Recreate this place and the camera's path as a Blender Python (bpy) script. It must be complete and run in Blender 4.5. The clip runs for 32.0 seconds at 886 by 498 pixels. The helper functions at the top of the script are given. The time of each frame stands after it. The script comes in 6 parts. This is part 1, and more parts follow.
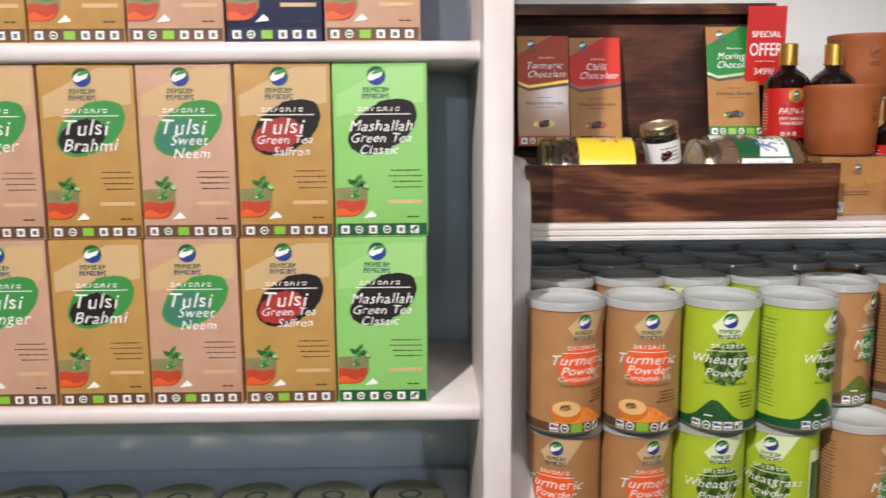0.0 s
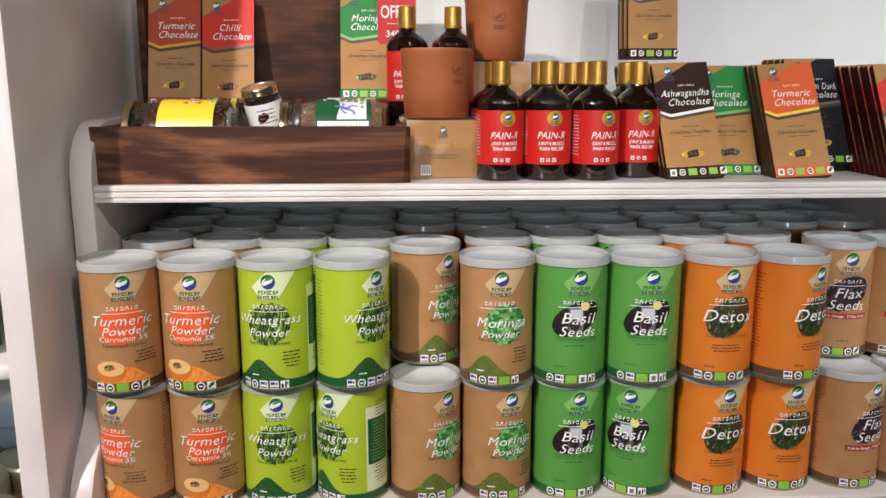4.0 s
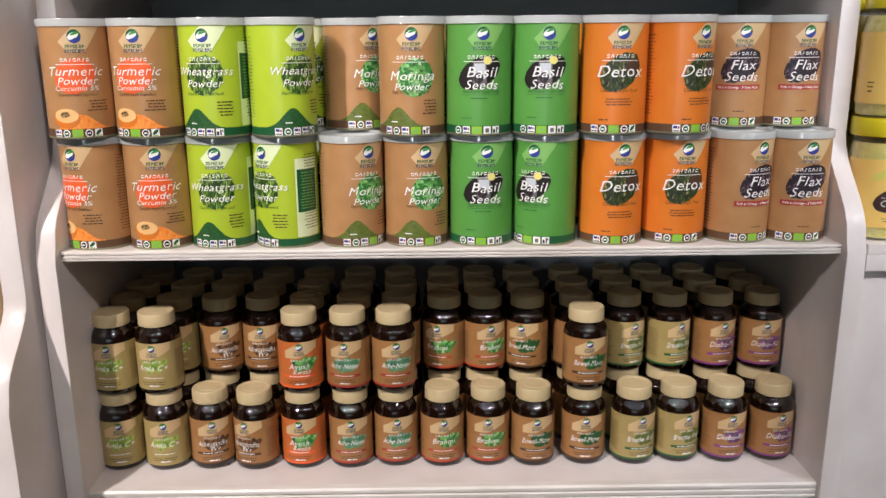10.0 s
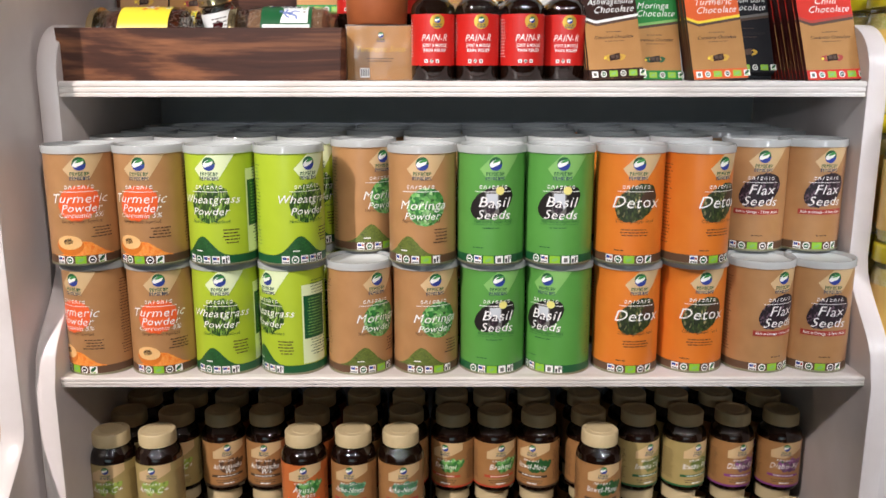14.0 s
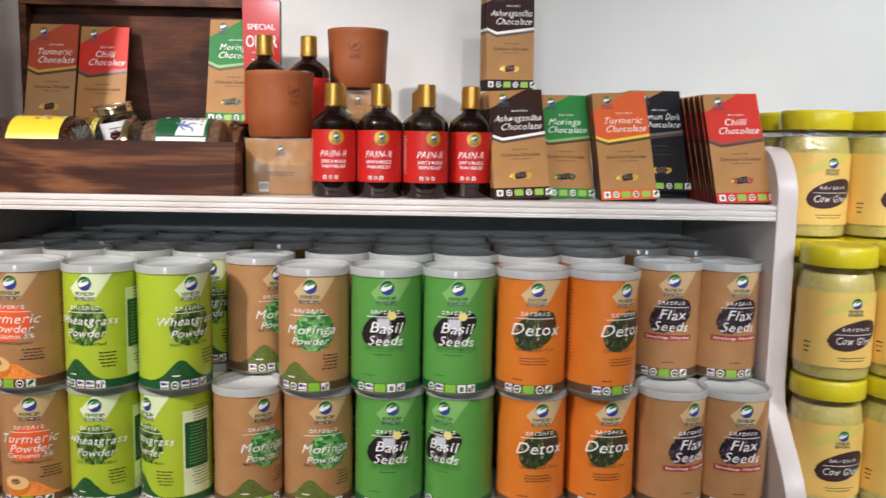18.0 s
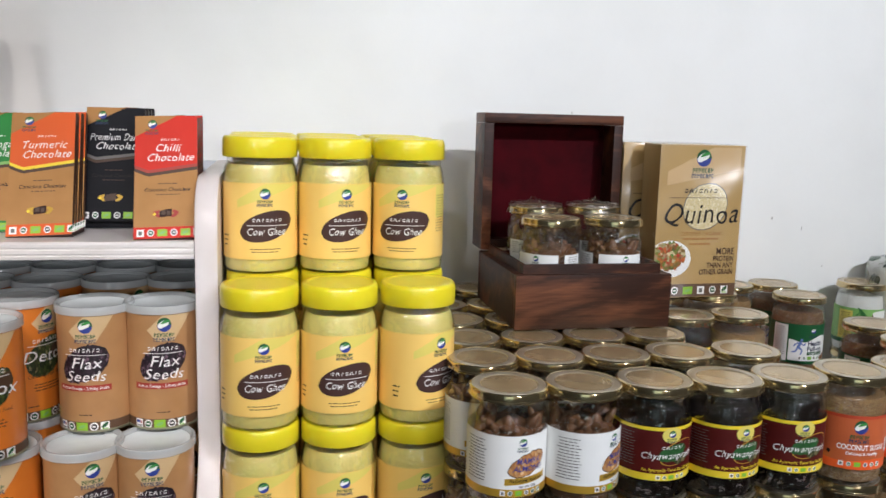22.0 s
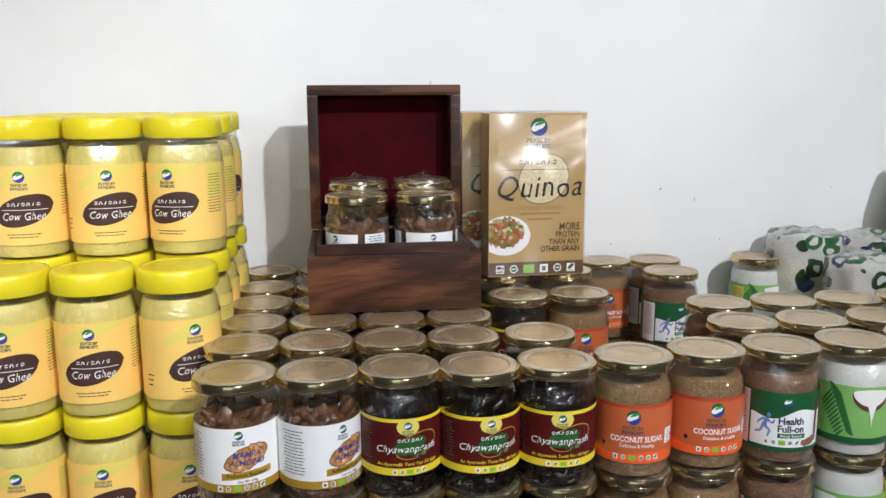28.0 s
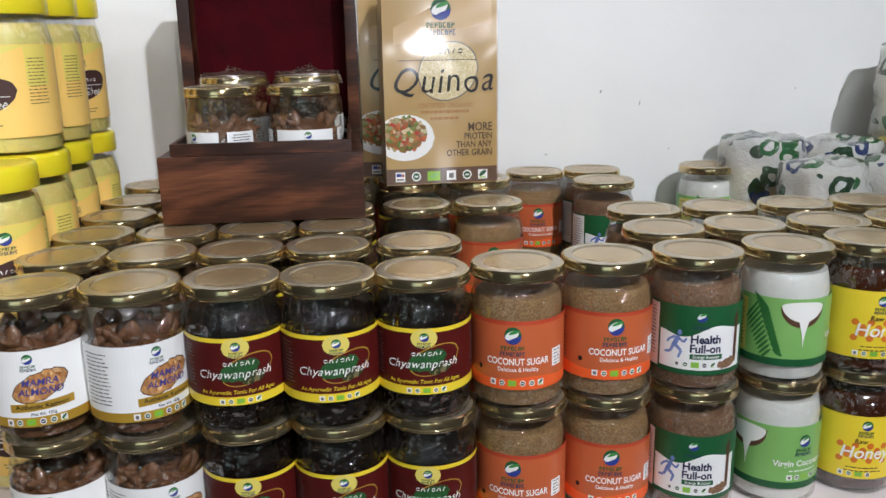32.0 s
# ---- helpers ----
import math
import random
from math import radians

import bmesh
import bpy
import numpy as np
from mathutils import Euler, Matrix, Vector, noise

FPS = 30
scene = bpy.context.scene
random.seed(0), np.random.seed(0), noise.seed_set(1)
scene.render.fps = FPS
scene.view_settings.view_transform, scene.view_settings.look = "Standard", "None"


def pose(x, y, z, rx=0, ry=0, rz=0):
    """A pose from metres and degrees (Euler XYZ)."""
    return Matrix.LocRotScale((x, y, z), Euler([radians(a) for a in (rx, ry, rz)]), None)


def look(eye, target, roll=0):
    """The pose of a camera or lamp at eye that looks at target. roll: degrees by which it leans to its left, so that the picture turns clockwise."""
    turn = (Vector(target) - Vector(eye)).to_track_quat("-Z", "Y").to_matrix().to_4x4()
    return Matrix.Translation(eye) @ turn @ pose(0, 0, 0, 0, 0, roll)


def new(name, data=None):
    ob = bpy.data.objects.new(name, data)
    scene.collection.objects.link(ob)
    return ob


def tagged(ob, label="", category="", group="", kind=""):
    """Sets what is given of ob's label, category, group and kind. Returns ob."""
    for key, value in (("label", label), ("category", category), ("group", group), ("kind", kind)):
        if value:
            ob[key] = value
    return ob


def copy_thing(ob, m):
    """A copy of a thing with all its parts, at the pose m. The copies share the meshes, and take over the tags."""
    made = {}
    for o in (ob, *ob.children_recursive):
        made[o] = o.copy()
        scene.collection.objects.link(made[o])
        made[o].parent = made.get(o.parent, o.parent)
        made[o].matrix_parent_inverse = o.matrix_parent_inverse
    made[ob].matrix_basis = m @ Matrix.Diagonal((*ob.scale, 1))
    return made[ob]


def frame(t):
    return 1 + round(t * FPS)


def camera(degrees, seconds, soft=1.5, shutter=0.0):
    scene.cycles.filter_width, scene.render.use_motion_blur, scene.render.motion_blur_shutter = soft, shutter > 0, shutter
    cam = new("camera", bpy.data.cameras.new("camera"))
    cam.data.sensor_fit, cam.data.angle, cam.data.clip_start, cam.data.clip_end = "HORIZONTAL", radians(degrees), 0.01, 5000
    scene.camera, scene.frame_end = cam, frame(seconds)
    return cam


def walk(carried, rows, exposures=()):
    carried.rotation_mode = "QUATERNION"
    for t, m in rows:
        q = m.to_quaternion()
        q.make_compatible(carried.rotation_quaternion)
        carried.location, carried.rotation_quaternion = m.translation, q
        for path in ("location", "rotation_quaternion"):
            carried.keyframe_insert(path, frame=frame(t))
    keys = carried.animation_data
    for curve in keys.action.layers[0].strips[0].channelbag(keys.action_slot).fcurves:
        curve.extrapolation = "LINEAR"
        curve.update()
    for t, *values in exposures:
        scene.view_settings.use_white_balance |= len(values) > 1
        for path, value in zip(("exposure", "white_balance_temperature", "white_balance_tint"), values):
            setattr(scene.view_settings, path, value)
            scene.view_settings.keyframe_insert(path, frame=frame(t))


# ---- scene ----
cam = camera(56.0, 32.0, shutter=0.3)
PATH = [
    (0, (0.051, -0.043, 1.484), (0.086, 1.933, 1.176), -0.4),
    (0.5, (0.139, -0.05, 1.481), (0.222, 1.924, 1.173), -0.7),
    (1, (0.174, -0.055, 1.485), (0.399, 1.906, 1.166), -0.9),
    (1.5, (0.169, -0.047, 1.486), (0.541, 1.887, 1.138), -0.5),
    (2, (0.275, -0.051, 1.478), (0.663, 1.875, 1.1), 0.3),
    (2.5, (0.391, -0.061, 1.487), (0.641, 1.886, 1.107), 0.9),
    (3, (0.443, -0.052, 1.488), (0.575, 1.906, 1.101), 0.4),
    (3.5, (0.444, -0.052, 1.49), (0.581, 1.904, 1.095), -0.0),
    (5.5, (0.574, -0.174, 1.449), (0.533, 1.784, 1.043), 0.8),
    (6, (0.582, -0.191, 1.441), (0.582, 1.759, 0.997), 0.9),
    (6.5, (0.559, -0.192, 1.379), (0.561, 1.765, 0.966), 1.1),
    (7, (0.549, -0.188, 1.341), (0.539, 1.775, 0.958), 1.1),
    (7.5, (0.548, -0.199, 1.297), (0.522, 1.756, 0.876), 0.5),
    (8, (0.558, -0.214, 1.296), (0.52, 1.726, 0.813), 0.1),
    (8.5, (0.566, -0.214, 1.29), (0.545, 1.727, 0.807), 0.2),
    (9, (0.58, -0.203, 1.29), (0.579, 1.735, 0.794), -0.1),
    (9.5, (0.585, -0.203, 1.289), (0.589, 1.73, 0.775), -0.3),
    (10, (0.584, -0.211, 1.292), (0.608, 1.726, 0.795), -0.4),
    (10.5, (0.587, -0.215, 1.294), (0.608, 1.728, 0.818), -0.4),
    (11, (0.586, -0.213, 1.3), (0.611, 1.732, 0.834), -0.5),
    (11.5, (0.585, -0.21, 1.305), (0.608, 1.738, 0.853), -0.4),
    (12, (0.578, -0.2, 1.314), (0.598, 1.748, 0.863), -0.2),
    (12.5, (0.565, -0.187, 1.32), (0.593, 1.762, 0.872), 0.1),
    (13, (0.569, -0.176, 1.366), (0.605, 1.77, 0.906), 0),
    (13.5, (0.574, -0.164, 1.382), (0.594, 1.782, 0.921), 0),
    (14, (0.582, -0.161, 1.395), (0.588, 1.792, 0.966), 0),
    (14.5, (0.587, -0.159, 1.418), (0.589, 1.799, 1.009), 0.2),
    (16.5, (0.616, -0.085, 1.445), (0.541, 1.875, 1.076), -0.1),
    (17, (0.593, -0.078, 1.446), (0.554, 1.89, 1.093), -0.4),
    (17.5, (0.604, -0.093, 1.438), (0.639, 1.888, 1.163), 0.2),
    (18, (0.682, -0.111, 1.441), (0.716, 1.874, 1.186), 1),
    (18.5, (0.780, -0.115, 1.453), (0.779, 1.872, 1.229), 1.1),
    (19, (0.842, -0.104, 1.475), (0.854, 1.881, 1.231), 0.6),
    (19.5, (0.904, -0.104, 1.475), (0.953, 1.881, 1.238), -0.0),
    (20, (0.944, -0.094, 1.488), (1.047, 1.889, 1.248), -0.7),
    (20.5, (0.95, -0.066, 1.507), (1.137, 1.908, 1.251), -0.6),
    (21, (0.953, -0.072, 1.515), (1.328, 1.873, 1.242), 0.5),
    (21.5, (1.033, -0.082, 1.513), (1.494, 1.844, 1.229), 1.0),
    (22, (1.142, -0.067, 1.508), (1.531, 1.87, 1.196), 1.5),
    (22.5, (1.233, -0.075, 1.507), (1.502, 1.879, 1.174), 1.2),
    (23, (1.272, -0.088, 1.506), (1.487, 1.872, 1.168), 0.6),
    (23.5, (1.308, -0.093, 1.506), (1.531, 1.864, 1.162), 0.2),
    (24, (1.318, -0.089, 1.508), (1.574, 1.86, 1.143), -0.2),
    (24.5, (1.297, -0.063, 1.507), (1.594, 1.876, 1.12), -0.1),
    (25, (1.269, -0.063, 1.503), (1.621, 1.867, 1.113), 0.2),
    (25.5, (1.316, -0.076, 1.506), (1.647, 1.859, 1.123), 1.0),
    (27.5, (1.428, -0.067, 1.506), (1.653, 1.886, 1.138), 0.1),
    (28, (1.45, -0.064, 1.506), (1.686, 1.887, 1.137), -0.3),
    (28.5, (1.469, -0.063, 1.506), (1.709, 1.888, 1.138), -0.6),
    (29, (1.478, -0.058, 1.494), (1.711, 1.892, 1.111), -0.1),
    (29.5, (1.505, -0.029, 1.474), (1.739, 1.914, 1.064), 0.4),
    (30, (1.525, 0.004, 1.462), (1.755, 1.943, 1.027), -0.0),
    (30.5, (1.539, 0.017, 1.452), (1.766, 1.949, 0.987), -0.6),
    (31, (1.554, 0.024, 1.448), (1.765, 1.952, 0.961), -1.5),
    (31.5, (1.577, 0.029, 1.445), (1.776, 1.957, 0.953), -1.9),
    (32, (1.589, 0.037, 1.438), (1.802, 1.962, 0.94), -1.0),
]
walk(cam, [(t, look(eye, target, roll)) for t, eye, target, roll in PATH],
     [(0, -0.28), (1.2, -0.28), (3.5, -0.2), (6, -0.15), (8, 0.16), (13, 0.14), (16.5, -0.04), (19, -0.17), (20.3, -0.02), (21, 0.07), (23, 0.05), (27, 0.15), (30, 0.1), (32, 0.08)])
# ---- light ----
world = bpy.data.worlds.new("world")
scene.world = world
world.use_nodes = True
wn = world.node_tree
sky = wn.nodes.new("ShaderNodeTexSky")
sky.sky_type, sky.sun_disc = "NISHITA", False
sky.sun_elevation, sky.sun_rotation = radians(35), radians(200)
wn.links.new(sky.outputs[0], wn.nodes["Background"].inputs[0])
wn.nodes["Background"].inputs[1].default_value = 0.022


def spot(x, y, z, tx, ty, tz, watts, cone=75, size=0.05, colour=(1.0, 0.9, 0.78)):
    d = bpy.data.lights.new("spot", "SPOT")
    d.energy, d.color, d.spot_size, d.spot_blend, d.shadow_soft_size = watts, colour, radians(cone), 0.6, size
    o = new("ceiling_spot", d)
    o.matrix_world = look((x, y, z), (tx, ty, tz))
    return o


def area(m, sx, sy, watts, colour):
    d = bpy.data.lights.new("area", "AREA")
    d.shape, d.size, d.size_y, d.energy, d.color = "RECTANGLE", sx, sy, watts, colour
    o = new("window_light", d)
    o.matrix_world = m
    return o


# ceiling spots over the aisle, daylight through the shop front behind the camera
WARM = (1.0, 0.92, 0.90)
COOL = (0.93, 0.96, 1.05)
spot(-0.6, -0.85, 2.6, 0.05, 0.8, 1.2, 225, 43, colour=WARM, size=0.03)
spot(0.75, -2.3, 2.5, -0.45, 1.1, 1.05, 86, 17, colour=COOL, size=0.04)
spot(1.08, -0.95, 2.6, 0.46, 0.85, 0.97, 56, 50, colour=WARM, size=0.03)
spot(0.5, -0.95, 2.6, 0.85, 1.1, 1.7, 20, 46, colour=COOL, size=0.03)
spot(2.3, -0.8, 2.6, 2.02, 1.0, 1.3, 142, 61, colour=COOL, size=0.03)
# two spots on a track at the far end of the shop
spot(-0.5, -4.8, 2.2, 0.75, 1.15, 1.70, 172, 16, colour=COOL, size=0.04)
spot(2.75, -4.8, 2.35, 1.32, 1.15, 1.68, 180, 17.5, colour=COOL, size=0.04)
# weak fill added to brighten the jars, not a known lamp
spot(1.55, -0.95, 2.6, 1.55, 1.0, 1.15, 16, 50, colour=COOL, size=0.03)
for x, y in ((-0.1, -0.9), (0.95, -0.75), (1.9, -0.9), (0.75, -0.35), (1.95, -0.3)):
    spot(x, y, 2.65, x + 0.1, 0.9, 1.2, 5, 90, 0.03, (1.0, 0.97, 0.96))
area(pose(-0.2, -5.88, 1.45, 90, 0, 0), 2.8, 1.9, 14, (0.55, 0.85, 0.94))

# ---- materials ----
MATS = {}


def srgb(h):
    h = h.lstrip("#")
    c = [int(h[i:i + 2], 16) / 255 for i in (0, 2, 4)]
    return tuple(v / 12.92 if v <= 0.04045 else ((v + 0.055) / 1.055) ** 2.4 for v in c)


def mat(name, colour, rough=0.5, metal=0.0, coat=0.0, second=None, scale=60.0, mixing=0.25, bump=0.0, bump_scale=300.0, stretch=(1, 1, 1), spec=0.5, trans=0.0, sub=0.0):
    """A surface with a base colour, cloudy variation at two scales and fine relief."""
    if name in MATS:
        return MATS[name]
    m = bpy.data.materials.new(name)
    m.use_nodes = True
    n, l = m.node_tree.nodes, m.node_tree.links
    b = n["Principled BSDF"]
    c = srgb(colour)
    d = srgb(second) if second else tuple(v * 0.72 for v in c)
    tc = n.new("ShaderNodeTexCoord")
    mp = n.new("ShaderNodeMapping")
    mp.inputs["Scale"].default_value = stretch
    l.new(tc.outputs["Object"], mp.inputs[0])
    n1 = n.new("ShaderNodeTexNoise")
    n1.inputs["Scale"].default_value, n1.inputs["Detail"].default_value = scale, 5
    n2 = n.new("ShaderNodeTexNoise")
    n2.inputs["Scale"].default_value, n2.inputs["Detail"].default_value = scale * 0.12, 3
    for q in (n1, n2):
        l.new(mp.outputs[0], q.inputs["Vector"])
    add = n.new("ShaderNodeMath")
    add.operation = "ADD"
    l.new(n1.outputs[0], add.inputs[0])
    l.new(n2.outputs[0], add.inputs[1])
    ramp = n.new("ShaderNodeMapRange")
    ramp.inputs[1].default_value, ramp.inputs[2].default_value = 0.75, 1.25
    ramp.inputs[3].default_value, ramp.inputs[4].default_value = 0.0, mixing
    l.new(add.outputs[0], ramp.inputs[0])
    mx = n.new("ShaderNodeMix")
    mx.data_type = "RGBA"
    mx.inputs["A"].default_value, mx.inputs["B"].default_value = (*c, 1), (*d, 1)
    each, vary = n.new("ShaderNodeObjectInfo"), n.new("ShaderNodeMath")
    vary.operation = "MULTIPLY_ADD"
    vary.inputs[1].default_value = mixing * 0.35
    l.new(each.outputs["Random"], vary.inputs[0])
    l.new(ramp.outputs[0], vary.inputs[2])
    l.new(vary.outputs[0], mx.inputs["Factor"])
    l.new(mx.outputs["Result"], b.inputs["Base Color"])
    b.inputs["Roughness"].default_value, b.inputs["Metallic"].default_value = rough, metal
    b.inputs["Coat Weight"].default_value, b.inputs["Coat Roughness"].default_value = coat, 0.12
    b.inputs["Specular IOR Level"].default_value = spec
    b.inputs["Transmission Weight"].default_value = trans
    if sub:
        b.inputs["Subsurface Weight"].default_value, b.inputs["Subsurface Scale"].default_value = sub, 0.004
    if bump:
        nb = n.new("ShaderNodeTexNoise")
        nb.inputs["Scale"].default_value, nb.inputs["Detail"].default_value = bump_scale, 4
        l.new(mp.outputs[0], nb.inputs["Vector"])
        bp = n.new("ShaderNodeBump")
        bp.inputs["Strength"].default_value, bp.inputs["Distance"].default_value = bump, 0.001
        l.new(nb.outputs[0], bp.inputs["Height"])
        l.new(bp.outputs[0], b.inputs["Normal"])
    MATS[name] = m
    return m


def see_through(name, amount):
    """Let part of the light straight through, as milky plastic does."""
    n, l = MATS[name].node_tree.nodes, MATS[name].node_tree.links
    t, mx = n.new("ShaderNodeBsdfTransparent"), n.new("ShaderNodeMixShader")
    mx.inputs[0].default_value = amount
    l.new(n["Principled BSDF"].outputs[0], mx.inputs[1])
    l.new(t.outputs[0], mx.inputs[2])
    l.new(mx.outputs[0], n["Material Output"].inputs[0])


def speckle(name, colours, scale=450.0, rough=0.45, bump=0.0, stretch=(1, 1, 1)):
    """Cells in several colours: printed or real seeds, leaves, grains."""
    m = bpy.data.materials.new(name)
    m.use_nodes = True
    n, l = m.node_tree.nodes, m.node_tree.links
    b = n["Principled BSDF"]
    b.inputs["Roughness"].default_value = rough
    tc, mp, v, sep, r = (n.new("ShaderNode" + k) for k in ("TexCoord", "Mapping", "TexVoronoi", "SeparateColor", "ValToRGB"))
    mp.inputs["Scale"].default_value = stretch
    v.inputs["Scale"].default_value = scale
    l.new(tc.outputs["Object"], mp.inputs[0])
    l.new(mp.outputs[0], v.inputs["Vector"])
    l.new(v.outputs["Color"], sep.inputs[0])
    l.new(sep.outputs[0], r.inputs[0])
    e = r.color_ramp.elements
    while len(e) < len(colours):
        e.new(0.5)
    for i, c in enumerate(colours):
        e[i].position, e[i].color = i / max(1, len(colours) - 1), (*srgb(c), 1)
    l.new(r.outputs[0], b.inputs["Base Color"])
    if bump:
        bp = n.new("ShaderNodeBump")
        bp.inputs["Strength"].default_value, bp.inputs["Distance"].default_value = bump, 0.002
        l.new(v.outputs["Distance"], bp.inputs["Height"])
        l.new(bp.outputs[0], b.inputs["Normal"])
    MATS[name] = m
    return m


def wood(name, dark, light, scale=1.0, along="X", rough=0.4):
    """Sawn walnut: long streaks, slow swirling figure and fine pores."""
    m = bpy.data.materials.new(name)
    m.use_nodes = True
    n, l = m.node_tree.nodes, m.node_tree.links
    b = n["Principled BSDF"]
    tc = n.new("ShaderNodeTexCoord")

    def layer(freq, stretch, detail, distortion):
        mp, q = n.new("ShaderNodeMapping"), n.new("ShaderNodeTexNoise")
        mp.inputs["Scale"].default_value = (stretch, 1, 1) if along == "X" else (1, 1, stretch)
        q.inputs["Scale"].default_value, q.inputs["Detail"].default_value, q.inputs["Distortion"].default_value = freq * scale, detail, distortion
        l.new(tc.outputs["Object"], mp.inputs[0])
        l.new(mp.outputs[0], q.inputs["Vector"])
        return q.outputs[0]

    def join(p, q, k):
        x = n.new("ShaderNodeMath")
        x.operation = "MULTIPLY_ADD"
        x.inputs[1].default_value = k
        l.new(p, x.inputs[0])
        l.new(q, x.inputs[2])
        return x.outputs[0]
    pores = layer(420, 0.06, 3, 0.2)
    base = n.new("ShaderNodeValue").outputs[0]
    total = join(layer(11, 0.3, 5, 3.2), join(layer(60, 0.09, 5, 1.2), join(pores, base, 0.3), 0.42), 1.3)
    r, rng, bp = n.new("ShaderNodeValToRGB"), n.new("ShaderNodeMapRange"), n.new("ShaderNodeBump")
    base.default_value = 0.0
    rng.inputs[1].default_value, rng.inputs[2].default_value = 0.74, 1.32
    l.new(total, rng.inputs[0])
    l.new(rng.outputs[0], r.inputs[0])
    e = r.color_ramp.elements
    e[0].position, e[0].color = 0.0, (*[v * 0.6 for v in srgb(dark)], 1)
    e[1].position, e[1].color = 1.0, (*srgb(light), 1)
    e.new(0.38).color = (*srgb(dark), 1)
    l.new(r.outputs[0], b.inputs["Base Color"])
    b.inputs["Roughness"].default_value, b.inputs["Specular IOR Level"].default_value = rough, 0.25
    bp.inputs["Strength"].default_value, bp.inputs["Distance"].default_value = 0.25, 0.0006
    l.new(pores, bp.inputs["Height"])
    l.new(bp.outputs[0], b.inputs["Normal"])
    MATS[name] = m
    return m


def clear_glass(name, tint=(0.96, 0.97, 0.96), rough=0.06, gloss=0.17, wave=(150, 0.0055)):
    m = bpy.data.materials.new(name)
    m.use_nodes = True
    n, l = m.node_tree.nodes, m.node_tree.links
    n.remove(n["Principled BSDF"])
    t, g, fr, mx = (n.new("ShaderNode" + k) for k in ("BsdfTransparent", "BsdfGlossy", "LayerWeight", "MixShader"))
    t.inputs[0].default_value = (*tint, 1)
    g.inputs["Roughness"].default_value = rough
    tc, nz, bp = n.new("ShaderNodeTexCoord"), n.new("ShaderNodeTexNoise"), n.new("ShaderNodeBump")
    nz.inputs["Scale"].default_value, nz.inputs["Detail"].default_value = wave[0], 0.8
    bp.inputs["Strength"].default_value, bp.inputs["Distance"].default_value = 1.0, wave[1]
    l.new(tc.outputs["Object"], nz.inputs["Vector"])
    l.new(nz.outputs[0], bp.inputs["Height"])
    l.new(bp.outputs[0], g.inputs["Normal"])
    fr.inputs["Blend"].default_value = 0.25
    pw, sc = n.new("ShaderNodeMath"), n.new("ShaderNodeMath")
    pw.operation, sc.operation = "POWER", "MULTIPLY_ADD"
    pw.inputs[1].default_value, sc.inputs[1].default_value, sc.inputs[2].default_value = 2.0, 0.62, gloss
    l.new(fr.outputs["Facing"], pw.inputs[0])
    l.new(pw.outputs[0], sc.inputs[0])
    l.new(sc.outputs[0], mx.inputs[0])
    l.new(t.outputs[0], mx.inputs[1])
    l.new(g.outputs[0], mx.inputs[2])
    l.new(mx.outputs[0], n["Material Output"].inputs[0])
    MATS[name] = m
    return m


mat("wall_paint", "#e9e9e6", 0.75, second="#dcdcd8", scale=9, mixing=0.5, bump=0.12, bump_scale=90)
mat("white_enamel", "#e6dedc", 0.3, second="#c4b6ae", scale=14, mixing=0.45, bump=0.12, bump_scale=60)
mat("worn_edge", "#eee8e4", 0.4, second="#a89a8a", scale=38, mixing=0.45, bump=0.2, bump_scale=160, stretch=(0.35, 1, 1))
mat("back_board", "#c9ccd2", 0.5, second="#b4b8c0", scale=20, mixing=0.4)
mat("glossy_board", "#bccbdc", 0.16, second="#a3b6cb", scale=6, mixing=0.3, coat=0.4)
mat("scuff_grey", "#aaa69f", 0.8, scale=300, mixing=0.4)
# unseen floor, kept dark and neutral so little warm light bounces up
mat("floor_tile", "#585653", 0.4, second="#484644", scale=12, mixing=0.6)
# dark paint for the unseen walls and ceiling, chosen to cut bounced light
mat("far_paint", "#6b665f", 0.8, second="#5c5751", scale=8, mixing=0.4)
mat("kraft", "#b98a5c", 0.36, second="#9c6f45", scale=34, mixing=0.55, coat=0.3, bump=0.6, bump_scale=34)
mat("kraft_dull", "#a97a4c", 0.36, second="#8f6236", scale=40, mixing=0.5, coat=0.1)
mat("olive_dull", "#ae9964", 0.4, second="#9a854e", scale=40, mixing=0.5, coat=0.1)
mat("burnt_orange", "#cc7038", 0.4, second="#bb5f2a", scale=40, mixing=0.5, coat=0.1)
mat("kraft_light", "#d3b58a", 0.4, second="#c7a473", scale=50, mixing=0.5, coat=0.3, bump=0.6, bump_scale=34)
mat("kraft_dark", "#634733", 0.45, second="#523925", scale=50, mixing=0.4)
mat("kraft_pink", "#c9a48a", 0.42, second="#b78b6c", scale=30, mixing=0.6, coat=0.1)
mat("kraft_olive", "#c09a58", 0.42, second="#a67b3c", scale=30, mixing=0.6, coat=0.1)
mat("lime", "#b4c937", 0.38, second="#a2b92c", scale=30, mixing=0.5, coat=0.35, bump=0.6, bump_scale=34)
mat("lime_pale", "#e4eec2", 0.38, second="#d6e4a6", scale=50, mixing=0.4, coat=0.35, bump=0.6, bump_scale=34)
mat("leaf_green", "#5d9c48", 0.38, second="#4f8c3b", scale=30, mixing=0.5, coat=0.35, bump=0.6, bump_scale=34)
mat("leaf_pale", "#83b766", 0.38, second="#76aa58", scale=50, mixing=0.4, coat=0.2)
mat("deep_green", "#1d5a33", 0.4, second="#174a2a", scale=50, mixing=0.4)
mat("tea_flash", "#cdb083", 0.38, second="#c2a272", scale=30, mixing=0.6, coat=0.15)
mat("leaf_flash", "#a2d587", 0.38, second="#93c977", scale=30, mixing=0.6, coat=0.15)
